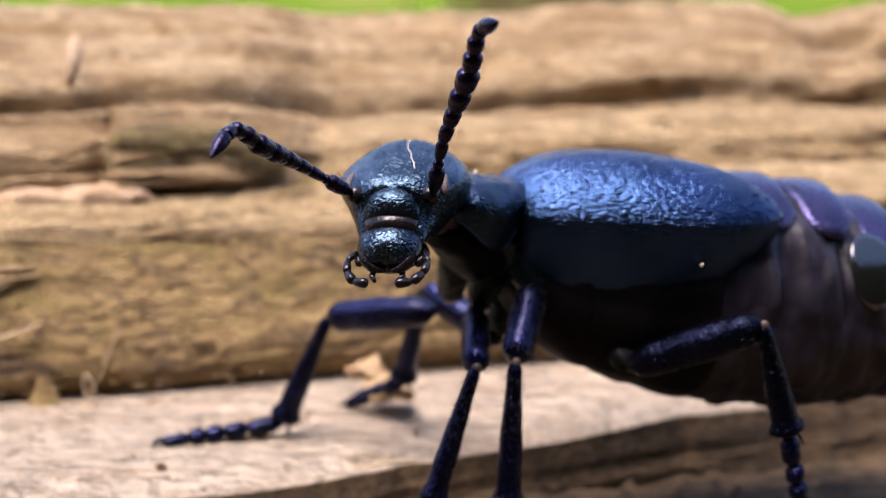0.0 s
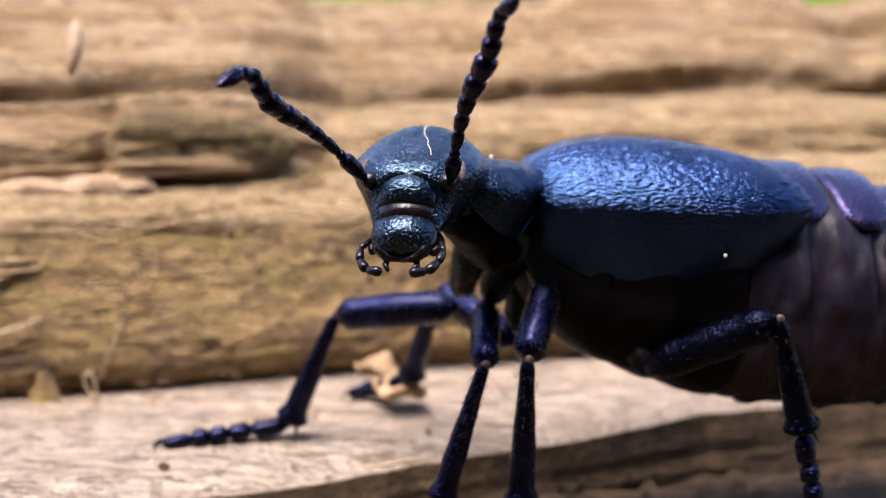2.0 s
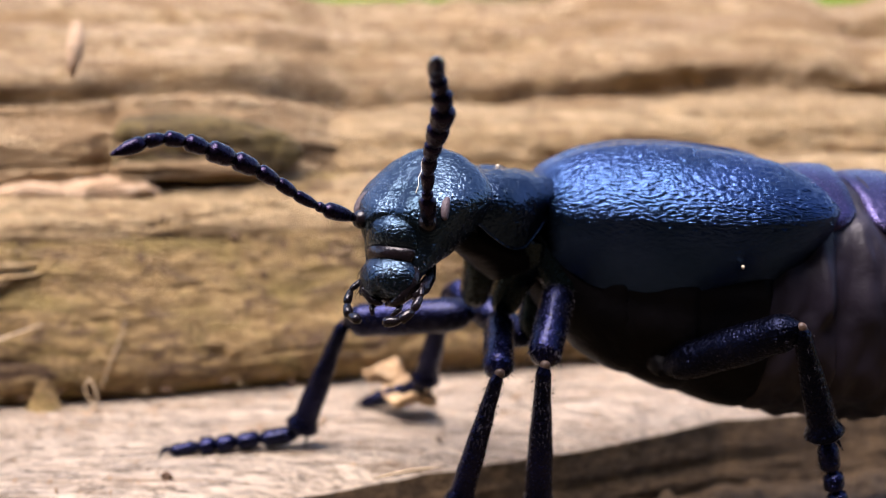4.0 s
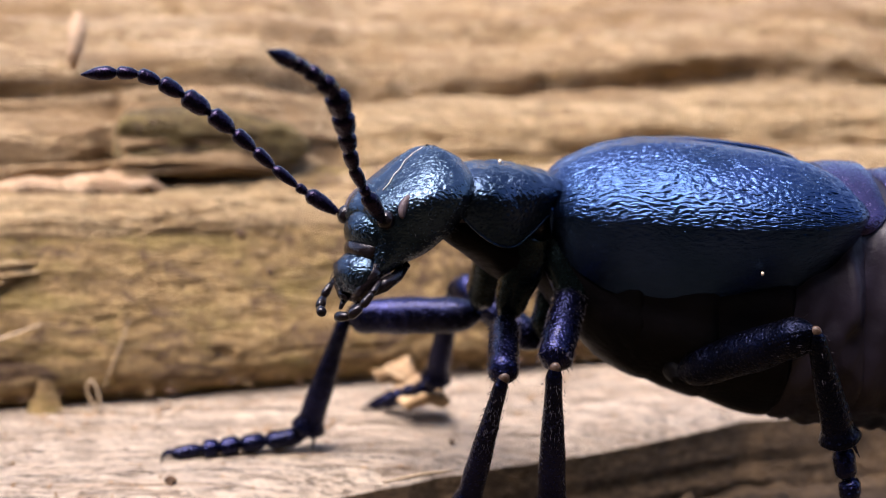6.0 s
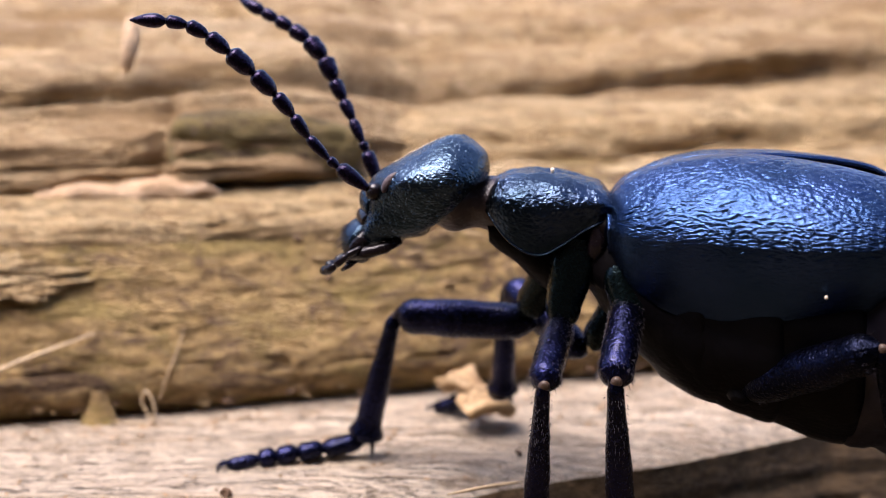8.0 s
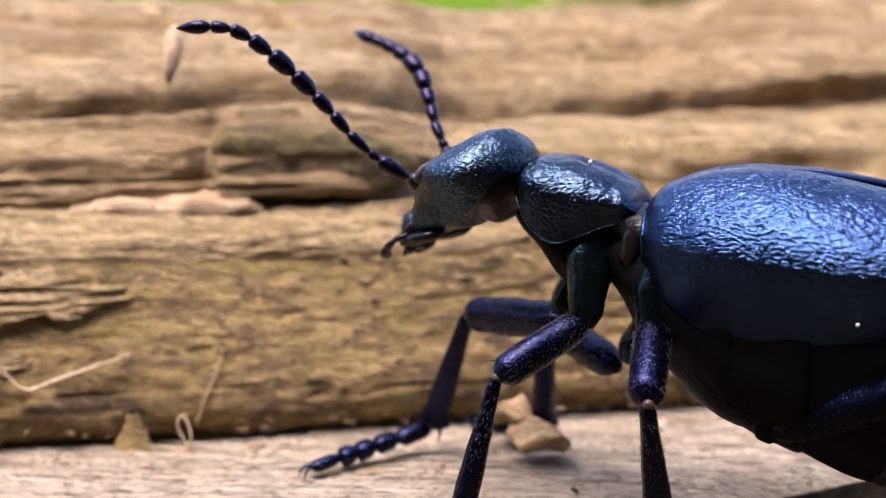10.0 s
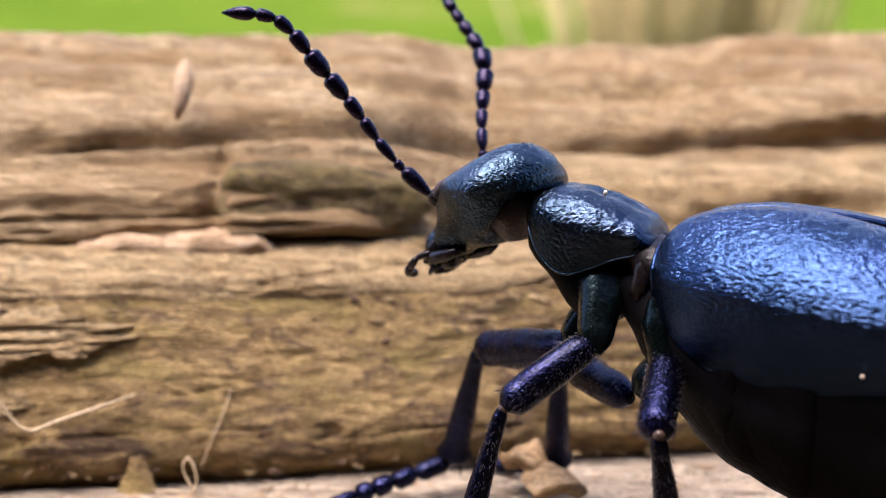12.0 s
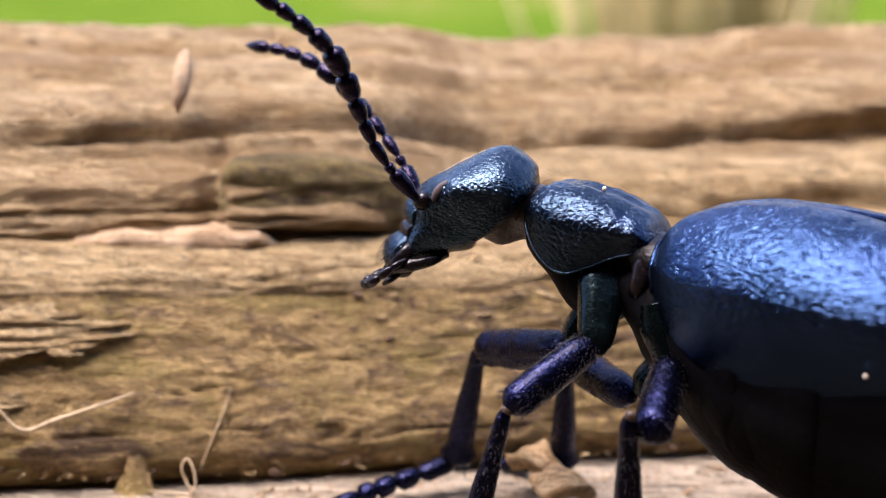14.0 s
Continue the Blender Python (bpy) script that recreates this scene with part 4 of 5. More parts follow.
NEAR_ANTENNA_B = [(0, 0.28, -7.98, 13.05), (1, 0.23, -7.77, 12.81), (1.5, 0.34, -7.66, 12.7), (2, 0.24, -7.46, 12.87), (2.5, 0.21, -7.37, 12.77), (3, -0.45, -7.29, 11.78), (5.5, -1.46, -6.61, 11.38), (6, -3.29, -5.71, 11.27), (6.5, -4.4, -3.91, 11.22), (7, -5.74, -2.52, 11.43), (7.5, -6.67, -1.37, 11.37), (8.2, -7.11, -0.25, 11.29), (10.5, -8.06, 3.24, 11.4), (11, -7.78, 3.27, 12.02), (11.5, -7.65, 3.28, 12.19), (12, -7.54, 3.22, 12.21), (12.5, -7.42, 2.14, 11.77), (13, -7.23, 2.08, 11.99), (13.5, -7.83, 2.92, 12.1), (14, -7.1, 0.65, 12.15)]
NEAR_ANTENNA_C = [(0, 0.62, -8.88, 14.07), (1, 0.69, -8.67, 13.79), (1.5, 0.66, -8.56, 13.53), (2, 0.66, -8.36, 13.86), (2.5, 0.6, -8.27, 13.79), (3, -0.25, -8.19, 12.69), (5.5, -1.18, -7.51, 12.24), (6, -3.4, -6.61, 12.24), (6.5, -4.9, -4.45, 12.18), (7, -6.46, -2.83, 12.61), (7.5, -7.62, -1.53, 12.47), (8.2, -8.25, -0.25, 12.42), (10.5, -9.2, 3.24, 12.53), (11, -8.82, 3.27, 13.23), (11.5, -8.69, 3.28, 13.39), (12, -8.56, 3.22, 13.42), (12.5, -8.31, 1.61, 12.81), (13, -8.09, 1.55, 13.06), (13.5, -8.89, 2.92, 13.31), (14, -7.49, -0.06, 13.37)]
NEAR_ANTENNA_D = [(0, 0.79, -9.78, 15.06), (1, 0.77, -9.57, 14.8), (1.5, 0.88, -9.46, 14.35), (2, 0.87, -9.26, 14.84), (2.5, 0.72, -9.17, 14.79), (3, -0.37, -9.09, 13.56), (5.5, -1.4, -8.41, 13.03), (6, -3.97, -7.51, 12.92), (6.5, -5.66, -4.99, 12.89), (7, -7.51, -3.13, 13.45), (7.5, -8.77, -1.68, 13.35), (8.2, -9.55, -0.25, 13.37), (10.5, -10.55, 3.24, 13.41), (11, -9.98, 3.27, 14.32), (11.5, -9.86, 3.28, 14.46), (12, -9.61, 3.22, 14.58), (12.5, -9.26, 1.08, 13.71), (13, -8.99, 1.03, 14.02), (13.5, -10.1, 2.92, 14.37), (14, -8.3, -0.77, 14.22)]
NEAR_ANTENNA_E = [(0, 1.15, -10.68, 15.33), (1, 1.24, -10.47, 15.04), (1.5, 1.22, -10.36, 14.46), (2, 1.21, -10.16, 15.25), (2.5, 1.01, -10.07, 15.2), (3, -0.13, -9.99, 13.59), (5.5, -1.69, -9.31, 13.75), (6, -4.6, -8.41, 13.35), (6.5, -6.48, -5.53, 13.01), (7, -8.63, -3.43, 13.63), (7.5, -10.11, -1.83, 13.5), (8.2, -11.07, -0.25, 13.53), (10.5, -12.06, 3.24, 13.41), (11, -11.49, 3.27, 14.48), (11.5, -11.3, 3.28, 14.78), (12, -11.08, 3.22, 14.75), (12.5, -10.38, 0.54, 13.66), (13, -10.12, 0.51, 14.1), (13.5, -11.63, 2.92, 14.58), (14, -9.18, -1.48, 14.88)]
FAR_ANTENNA_A = [(0, -3.3, -6.39, 11.06), (1, -3.38, -6.08, 11.13), (1.5, -3.24, -5.92, 11.04), (2, -3.25, -5.63, 11.31), (2.5, -3.4, -5.44, 11.05), (3, -3.74, -5.27, 9.68), (5.5, -4.74, -3.15, 9.52), (6, -5.28, -1.93, 9.56), (6.5, -5.54, -0.65, 9.52), (7, -5.45, 0.75, 9.73), (7.5, -5.62, 1.65, 10.12), (8.2, -5.34, 2.53, 10.22), (10.5, -4.95, 5.95, 10.43), (11, -4.59, 5.96, 10.97), (11.5, -4.51, 5.94, 11.1), (12, -4.2, 5.87, 11.32), (12.5, -4.15, 5.83, 11.11), (13, -4.06, 5.76, 11.17), (13.5, -5.49, 5.76, 10.47), (14, -6.73, 5.12, 10.59)]
FAR_ANTENNA_B = [(0, -3.93, -7.29, 11.61), (1, -3.98, -6.98, 11.73), (1.5, -3.86, -6.82, 11.69), (2, -3.9, -6.53, 12.03), (2.5, -4.08, -6.34, 11.79), (3, -4.63, -6.17, 10.38), (5.5, -5.87, -3.15, 10.59), (6, -6.45, -1.93, 10.65), (6.5, -6.6, -0.65, 10.72), (7, -6.28, 1.2, 11.07), (7.5, -6.31, 2.13, 11.29), (8.2, -5.89, 3.07, 11.37), (10.5, -5.21, 6.85, 11.3), (11, -4.73, 6.86, 11.9), (11.5, -4.63, 6.84, 12.04), (12, -4.22, 6.77, 12.4), (12.5, -4.21, 6.73, 11.94), (13, -4.1, 6.66, 11.97), (13.5, -5.97, 6.66, 11.19), (14, -7.65, 5.98, 11.63)]
FAR_ANTENNA_C = [(0, -4.54, -8.19, 12.09), (1, -4.58, -7.88, 12.24), (1.5, -4.44, -7.72, 12.31), (2, -4.57, -7.43, 12.63), (2.5, -4.77, -7.24, 12.41), (3, -5.51, -7.07, 10.93), (5.5, -7.13, -3.15, 11.46), (6, -7.67, -1.93, 11.61), (6.5, -7.75, -0.65, 11.78), (7, -7.24, 1.65, 12.32), (7.5, -7.04, 2.6, 12.4), (8.2, -6.49, 3.61, 12.5), (10.5, -5.6, 7.75, 12.14), (11, -4.83, 7.76, 12.83), (11.5, -4.63, 7.74, 12.99), (12, -4.24, 7.67, 13.46), (12.5, -4.09, 7.63, 12.79), (13, -4.14, 7.56, 12.75), (13.5, -6.63, 7.56, 11.77), (14, -8.74, 6.83, 12.62)]
FAR_ANTENNA_D = [(0, -5.05, -9.09, 12.65), (1, -5.05, -8.78, 12.85), (1.5, -4.94, -8.62, 12.94), (2, -4.92, -8.33, 13.46), (2.5, -5.2, -8.14, 13.19), (3, -6.37, -7.97, 11.31), (5.5, -8.52, -3.15, 12.13), (6, -9.07, -1.93, 12.33), (6.5, -9.11, -0.65, 12.56), (7, -8.61, 2.1, 13.24), (7.5, -8.26, 3.08, 13.17), (8.2, -7.61, 4.15, 13.29), (10.5, -6.5, 8.65, 12.68), (11, -5.6, 8.66, 13.58), (11.5, -5.34, 8.64, 13.79), (12, -4.92, 8.57, 14.45), (12.5, -4.81, 8.53, 13.42), (13, -4.78, 8.46, 13.4), (13.5, -7.61, 8.46, 12.05), (14, -10.15, 7.69, 13.32)]
FAR_ANTENNA_E = [(0, -5.41, -9.99, 12.19), (1, -5.38, -9.68, 12.44), (1.5, -5.42, -9.52, 12.77), (2, -5.41, -9.23, 13.27), (2.5, -5.72, -9.04, 12.88), (3, -7.06, -8.87, 10.95), (5.5, -10.04, -3.15, 12.06), (6, -10.58, -1.93, 12.32), (6.5, -10.58, -0.65, 12.72), (7, -10.11, 2.54, 13.42), (7.5, -9.58, 3.55, 13.84), (8.2, -8.89, 4.69, 13.93), (10.5, -7.57, 9.55, 13.03), (11, -6.46, 9.56, 14.3), (11.5, -6.16, 9.54, 14.55), (12, -5.68, 9.47, 15.45), (12.5, -5.62, 9.43, 14.01), (13, -5.5, 9.36, 14.04), (13.5, -8.69, 9.36, 12.22), (14, -11.81, 8.54, 13.56)]
# end of poses


def track(rows):
    """A smooth way through rows of a time and values."""
    ts = np.array([r[0] for r in rows], float)
    vs = np.array([r[1:] for r in rows], float)
    d = np.diff(vs, axis=0) / np.diff(ts)[:, None]
    both = d[1:] + d[:-1]
    m = np.vstack([d[:1], np.where(d[1:] * d[:-1] > 0, 2 * d[1:] * d[:-1] / np.where(abs(both) > 1e-9, both, 1.0), 0), d[-1:]])

    def at(t):
        i = min(max(int(np.searchsorted(ts, t)) - 1, 0), len(ts) - 2)
        w = ts[i + 1] - ts[i]
        u = min(max((t - ts[i]) / w, 0), 1)
        return ((2 * u**3 - 3 * u**2 + 1) * vs[i] + (u**3 - 2 * u**2 + u) * w * m[i]
                + (3 * u**2 - 2 * u**3) * vs[i + 1] + (u**3 - u**2) * w * m[i + 1])
    return at


def facing(x, y, z, yaw, pitch, roll):
    """A pose in the beetle's way of counting: ahead is x, its left is y; yaw turns it from facing -x towards the camera's side."""
    return pose(x * MM, y * MM, z * MM, 0, 0, 180 + yaw) @ pose(0, 0, 0, 0, -pitch, 0) @ pose(0, 0, 0, roll, 0, 0)


def between(a, b, length, up=(0, 0, 1)):
    """The pose of a limb of that length laid from a to b, its x along it, centred on their middle."""
    a, b, up = Vector(a), Vector(b), Vector(up)
    x = (b - a).normalized()
    y = up.cross(x).normalized()
    z = x.cross(y)
    m = Matrix((x, y, z)).transposed().to_4x4()
    m.translation = ((a + b) / 2 - x * length / 2) * MM
    return m


body_at, pronotum_at, head_at = track(BODY), track(PRONOTUM), track(HEAD)
slide_at = track([(0, 0.0), (8.2, 0.0), (10.5, 0.27), (14, 0.27)])
TIMES = [round(0.25 * i, 2) for i in range(57)]


def body_pose(t):
    return facing(*body_at(t))


def pronotum_pose(t):
    """The shield turns on its joint, and slides out of it as the beetle stretches."""
    joint = body_pose(t) @ Vector((-0.45 * MM, 0, -1.25 * MM))
    return facing(*(joint / MM), *pronotum_at(t)) @ pose(slide_at(t)[0] * MM, 0, 0)


def head_pose(t):
    """Yaw, then the chin's lift, which tips the mouth forward."""
    return facing(*head_at(t))


# ---- trunk: wing cases, abdomen, breast
ELYTRON_KEYS = [  # x, half width, top, lower edge, inner edge
    (0.0, 1.05, -1.20, -1.9, 0.0), (-0.4, 1.75, -0.62, -2.6, 0.0), (-1.25, 2.45, -0.10, -3.35, 0.0), (-2.6, 3.05, 0.20, -3.80, 0.0), (-4.0, 3.55, 0.20, -3.95, 0.03),
    (-5.5, 3.85, 0.02, -3.85, 0.38), (-6.8, 3.85, -0.22, -3.5, 0.80), (-7.6, 3.65, -0.48, -3.1, 1.15), (-8.1, 3.35, -0.80, -2.65, 1.45), (-8.4, 2.95, -1.15, -2.2, 1.75)]


def build_elytron(side):
    bm = bmesh.new()
    xs = list(np.linspace(0.0, -8.4, 250))
    w, top, low, inner = (smoothed(xs, ELYTRON_KEYS, c) for c in (1, 2, 3, 4))
    outer, lining = [], []
    n = 250
    for x, ww, tt, ll, ii in zip(xs, w, top, low, inner):
        hh = (tt - ll) * 0.44
        f0 = math.asin(min(0.95, (ii + 0.02) / ww))
        ring, ring2 = [], []
        for k in range(n + 1):
            f = f0 + (radians(150) - f0) * k / n
            s, c = math.sin(f), math.cos(f)
            if c > 0:
                y, z = ww * s**0.90, tt - hh + hh * c**1.18
            else:
                v = (f - math.pi / 2) / radians(60)
                y, z = ww * (1 - 0.10 * v - 0.16 * v**2), tt - hh - (tt - hh - ll) * v
            curl = max(0.0, k / n - 0.93) * 2.0
            run = 4.4 * k / n * (0.5 + 0.13 * ww)
            bend = noise.noise(Vector((x * 1.1, run * 1.1, 2.0 + side)))
            fold = noise.noise(Vector((x * 4.4 + 0.9 * bend, run * 11.5 + 1.8 * bend, 5.0 * side)))
            crease = noise.noise(Vector((x * 8.5 + bend, run * 19.0 + bend, 9.0 * side)))
            swell = 0.060 * (0.40 - abs(fold)) + 0.030 * (0.4 - abs(crease)) + 0.05 * noise.noise(Vector((x * 0.5, run * 0.6, side)))
            swell *= (0.3 + 0.7 * ramp_at(c, -0.30, 0.12)) * min(1.0, 6 * (1 - k / n)) * min(1.0, 0.25 + k / n * 8)
            ny, nz = (s, max(c, 0.0))
            ring.append((x, side * (y + curl * 0.12 + swell * ny), z + swell * nz))
            ring2.append((x, side * max(y - 0.16, 0.01), z - 0.13))
        outer.append(ring)
        lining.append(ring2)
    rings = [a + b[::-1] for a, b in zip(outer, lining)]
    loft(bm, rings)
    ob = part("elytron", bm, M_ELYTRON, beetle, "wrinkled metallic blue-black wing case")
    rim = [Vector(p) for p in outer[6][int(0.12 * n)::12]]
    part("front_rim", rod(bmesh.new(), rim, [0.03 + 0.05 * math.sin(math.pi * (i + 1) / (len(rim) + 1)) for i in range(len(rim))], 8), M_ELYTRON, ob)
    edge = [Vector(ring[-1]) for ring in outer[120:246:6]]
    part("lower_rim", rod(bmesh.new(), edge, [0.02 + 0.035 * math.sin(math.pi * (i + 1) / (len(edge) + 1)) for i in range(len(edge))], 8), M_BACK, ob)
    if side > 0:
        part("dust_mote", ball(bmesh.new(), (-5.35, 3.66, -2.85), (0.045, 0.05, 0.055), 6, 8), M_MOTE, ob)
    return ob


for side in (1, -1):
    build_elytron(side)

ABDOMEN_KEYS = [  # x, half width, half height, centre's y and z
    (-0.6, 1.2, 1.3, 0, -3.1), (-2.0, 2.1, 2.2, 0, -3.8), (-4.0, 2.8, 3.1, 0, -4.0), (-6.5, 3.25, 3.6, 0, -4.3), (-8.5, 3.5, 3.65, 0, -4.5),
    (-10.0, 3.6, 3.6, 0, -4.75), (-11.5, 3.5, 3.35, 0, -5.05), (-13.0, 3.15, 2.9, 0, -5.4), (-14.5, 2.5, 2.25, 0, -5.95), (-16.0, 1.5, 1.3, 0, -6.6), (-16.8, 0.5, 0.5, 0, -6.9)]


def build_abdomen():
    """A swollen belly of rings, each a little wider at its hind edge, with plates on its back."""
    cuts = [-0.6, -2.4, -4.3, -6.2, -8.1, -10.2, -12.3, -14.0, -15.4, -16.8]
    core = None
    for n, (a, b) in enumerate(zip(cuts, cuts[1:])):
        xs = np.linspace(a, b - 0.25, 17)
        keys = list(zip(xs, *(smoothed(xs, ABDOMEN_KEYS, c) for c in (1, 2, 3, 4))))
        lip = np.interp(np.arange(17), [0, 12, 14, 15, 16], [0.0, 0.11, 0.10, 0.05, -0.10])
        rings = []
        for (x, w, hh, cy, cz), l in zip(keys, lip):
            ring = []
            for i in range(96):
                f = 2 * math.pi * i / 96
                fold = 0.10 * math.exp(-((math.sin(f) + 0.05) / 0.12) ** 2)
                p = Vector((x, (w + l - fold) * math.cos(f), cz + (hh + l) * math.sin(f)))
                p += noise.noise_vector(Vector((x * 0.9, p.y * 0.9, p.z * 0.9))) * 0.08
                if n > 2:      # slack pleats where the wing cases end
                    pleat = noise.noise(Vector((x * 1.6, f * 2.0, 4.0))) + 0.5 * noise.noise(Vector((x * 3.5, f * 5.0, 8.0)))
                    p += Vector((0, math.cos(f), math.sin(f))) * 0.26 * pleat
                ring.append(p)
            rings.append(ring)
        bm = loft(bmesh.new(), rings)
        if core is None:
            core = part("abdomen", bm, M_BELLY, beetle, "swollen soft purple-black abdomen")
        else:
            part("abdominal_ring", bm, M_PLEAT if n > 2 else M_BELLY, core)
    for n, x in enumerate((-7.6, -9.5, -11.4, -13.1, -14.5)):
        w = smoothed([x], ABDOMEN_KEYS, 1)[0]
        hh = smoothed([x], ABDOMEN_KEYS, 2)[0]
        cz = smoothed([x], ABDOMEN_KEYS, 4)[0]
        rings = []
        for k in range(7):
            xx = x - 1.5 * k / 6
            lift = 0.16 - 0.05 * abs(k - 3) / 3
            wide = 0.92 - 0.16 * (k / 3 - 1) ** 2
            top = [(xx, (w + lift) * math.sin(wide * (i / 8 - 1)), cz + (hh + lift) * math.cos(wide * (i / 8 - 1))) for i in range(17)]
            low = [(xx, (w - 0.1) * math.sin(wide * (i / 8 - 1)), cz + (hh - 0.1) * math.cos(wide * (i / 8 - 1))) for i in range(17)]
            rings.append(top + low[::-1])
        part("back_plate", loft(bmesh.new(), rings), M_BACK, core)
    for side in (1, -1):      # shiny black plates low on the flanks
        for x in (-10.6, -12.5):
            w, hh, cz = (smoothed([x], ABDOMEN_KEYS, c)[0] for c in (1, 2, 4))
            rings = []
            for k in range(9):
                xx, half = x - 1.5 * k / 8, 0.34 * math.sin(math.pi * (k + 0.7) / 9.4) ** 0.5
                arc = [0.42 + half * (i / 6 - 1) for i in range(13)]
                top = [(xx, side * (w + 0.20 - 0.08 * (i / 6 - 1) ** 2) * math.cos(f), cz + (hh + 0.2) * math.sin(f)) for i, f in enumerate(arc)]
                low = [(xx, side * (w - 0.2) * math.cos(f), cz + (hh - 0.2) * math.sin(f)) for f in arc]
                rings.append(top + low[::-1])
            part("side_plate", loft(bmesh.new(), rings), M_GLOSS, core, "very shiny black plate")
    return core


abdomen = build_abdomen()
part("breast", tube([(0.9, 0.7, 0.6, 0, -2.0), (0.3, 1.1, 1.1, 0, -2.4), (-0.8, 1.6, 1.9, 0, -3.2), (-2.0, 2.1, 2.3, 0, -4.0), (-3.2, 2.4, 2.3, 0, -4.4), (-4.4, 1.6, 1.5, 0, -4.8)],
                    28, 30, 0.06), M_BELLY, beetle, "black leathery underside of the thorax")
part("waist", tube([(0.75, 0.7, 0.5, 0, -1.25), (0.35, 1.0, 0.66, 0, -1.32), (0.0, 1.15, 0.62, 0, -1.38), (-0.5, 1.3, 0.7, 0, -1.6), (-1.2, 1.3, 0.8, 0, -1.8)], 32, 24, 0.07), M_SKIN, beetle, "brown folded skin between thorax and wing cases")
for side in (1, -1):      # the shiny brown side of the middle thorax, seen where the shield lifts off the wing cases
    bm = ball(bmesh.new(), (0, 0, 0), (0.30, 0.28, 0.62), 14, 20)
    for v in bm.verts:
        v.co += noise.noise_vector(v.co * 2.4) * 0.10
    bmesh.ops.transform(bm, matrix=pose(0.12, side * 0.95, -1.75, side * 8, -14, 0), verts=bm.verts)
    part("thorax_side", bm, M_MOUTH, beetle, "shiny dark brown side plate")

# ---- pronotum, with the fore breast under it
PRONOTUM_KEYS = [  # x, half width, top, lower edge
    (0.12, 1.00, 0.40, 0.12), (0.35, 1.22, 0.72, -0.02), (0.9, 1.38, 0.98, -0.28), (1.5, 1.50, 1.16, -0.66), (2.05, 1.55, 1.22, -0.92), (2.6, 1.52, 1.20, -0.78), (3.1, 1.38, 1.08, -0.36), (3.4, 1.12, 0.84, 0.02), (3.55, 0.85, 0.50, 0.20)]


def build_pronotum():
    xs = list(0.12 + 3.43 * (0.5 - 0.5 * np.cos(np.pi * np.arange(61) / 60)))
    w, top, low = (smoothed(xs, PRONOTUM_KEYS, c) for c in (1, 2, 3))
    rings = []
    for x, ww, tt, ll in zip(xs, w, top, low):
        mid = ll + (tt - ll) * 0.52
        side = [(ww * (1 - 0.13 * (1 - v / 10) ** 1.3), ll + (mid - ll) * v / 10) for v in range(10)]
        ring = [(x, -y, z) for y, z in side]
        for k in range(49):
            f = math.pi * (k / 48 - 0.5)
            s, c = math.sin(f), max(math.cos(f), 0.0)
            p = Vector((x, ww * (1 if s > 0 else -1) * abs(s) ** 0.84, mid + (tt - mid) * c ** 0.95))
            p.z -= 0.10 * math.exp(-((x - 1.7) / 0.9) ** 2) * math.exp(-(p.y / 0.3) ** 2)
            p += Vector((0, s, c)) * 0.045 * noise.fractal(p * 2.2, 1.0, 2.0, 3, noise_basis="PERLIN_ORIGINAL")
            ring.append(p)
        ring += [(x, y, z) for y, z in side[::-1]]
        rings.append(ring + [(x, ww * 0.7, ll + 0.12), (x, 0, ll + 0.25), (x, -ww * 0.7, ll + 0.12)])
    ob = part("pronotum", loft(bmesh.new(), rings), M_PRONOTUM, beetle, "glossy pitted blue-black shield")
    bm = bmesh.new()
    for side in (1, -1):
        rod(bm, [(x, side * ww * 0.87, ll + 0.01) for x, ww, ll in list(zip(xs, w, low))[1:-1]], 0.032, 6)
    part("rim", bm, M_PRONOTUM, ob)
    part("fore_breast", tube([(0.1, 0.85, 0.5, 0, -0.8), (0.9, 1.05, 0.9, 0, -1.3), (1.8, 1.0, 0.9, 0, -1.3), (2.8, 0.8, 0.6, 0, -0.75), (3.5, 0.55, 0.45, 0, -0.35)], 20, 18, 0.05), M_BELLY, ob)
    bm = ball(bmesh.new(), (1.75, 0.15, 1.19), (0.06, 0.05, 0.07), 6, 8)
    part("dust_mote", bm, M_MOTE, ob)
    return ob


pronotum = build_pronotum()
NECK = 2.0
neck = part("neck", tube([(0, 0.62, 0.6, 0, 0), (0.5, 0.78, 0.74, 0, 0), (1.0, 0.7, 0.68, 0, 0), (1.5, 0.85, 0.8, 0, 0), (NECK, 0.7, 0.7, 0, 0)], 20, 18, 0.07), M_NECK, beetle, "wrinkled pinkish brown neck skin")

# ---- head: x out of the face, z towards the crown
HEAD_LEVELS = [  # z, half width, front, back
    (2.16, 0.12, -0.30, -0.52), (2.06, 0.58, -0.05, -0.88), (1.80, 1.10, 0.26, -1.20), (1.44, 1.56, 0.54, -1.38), (1.0, 1.83, 0.84, -1.36), (0.6, 1.87, 1.06, -1.28), (0.2, 1.72, 1.24, -1.22),
    (-0.3, 1.43, 1.32, -1.06), (-0.7, 1.21, 1.24, -0.72), (-1.1, 1.03, 1.14, -0.15), (-1.5, 0.86, 1.00, 0.28), (-1.75, 0.68, 0.84, 0.46)]


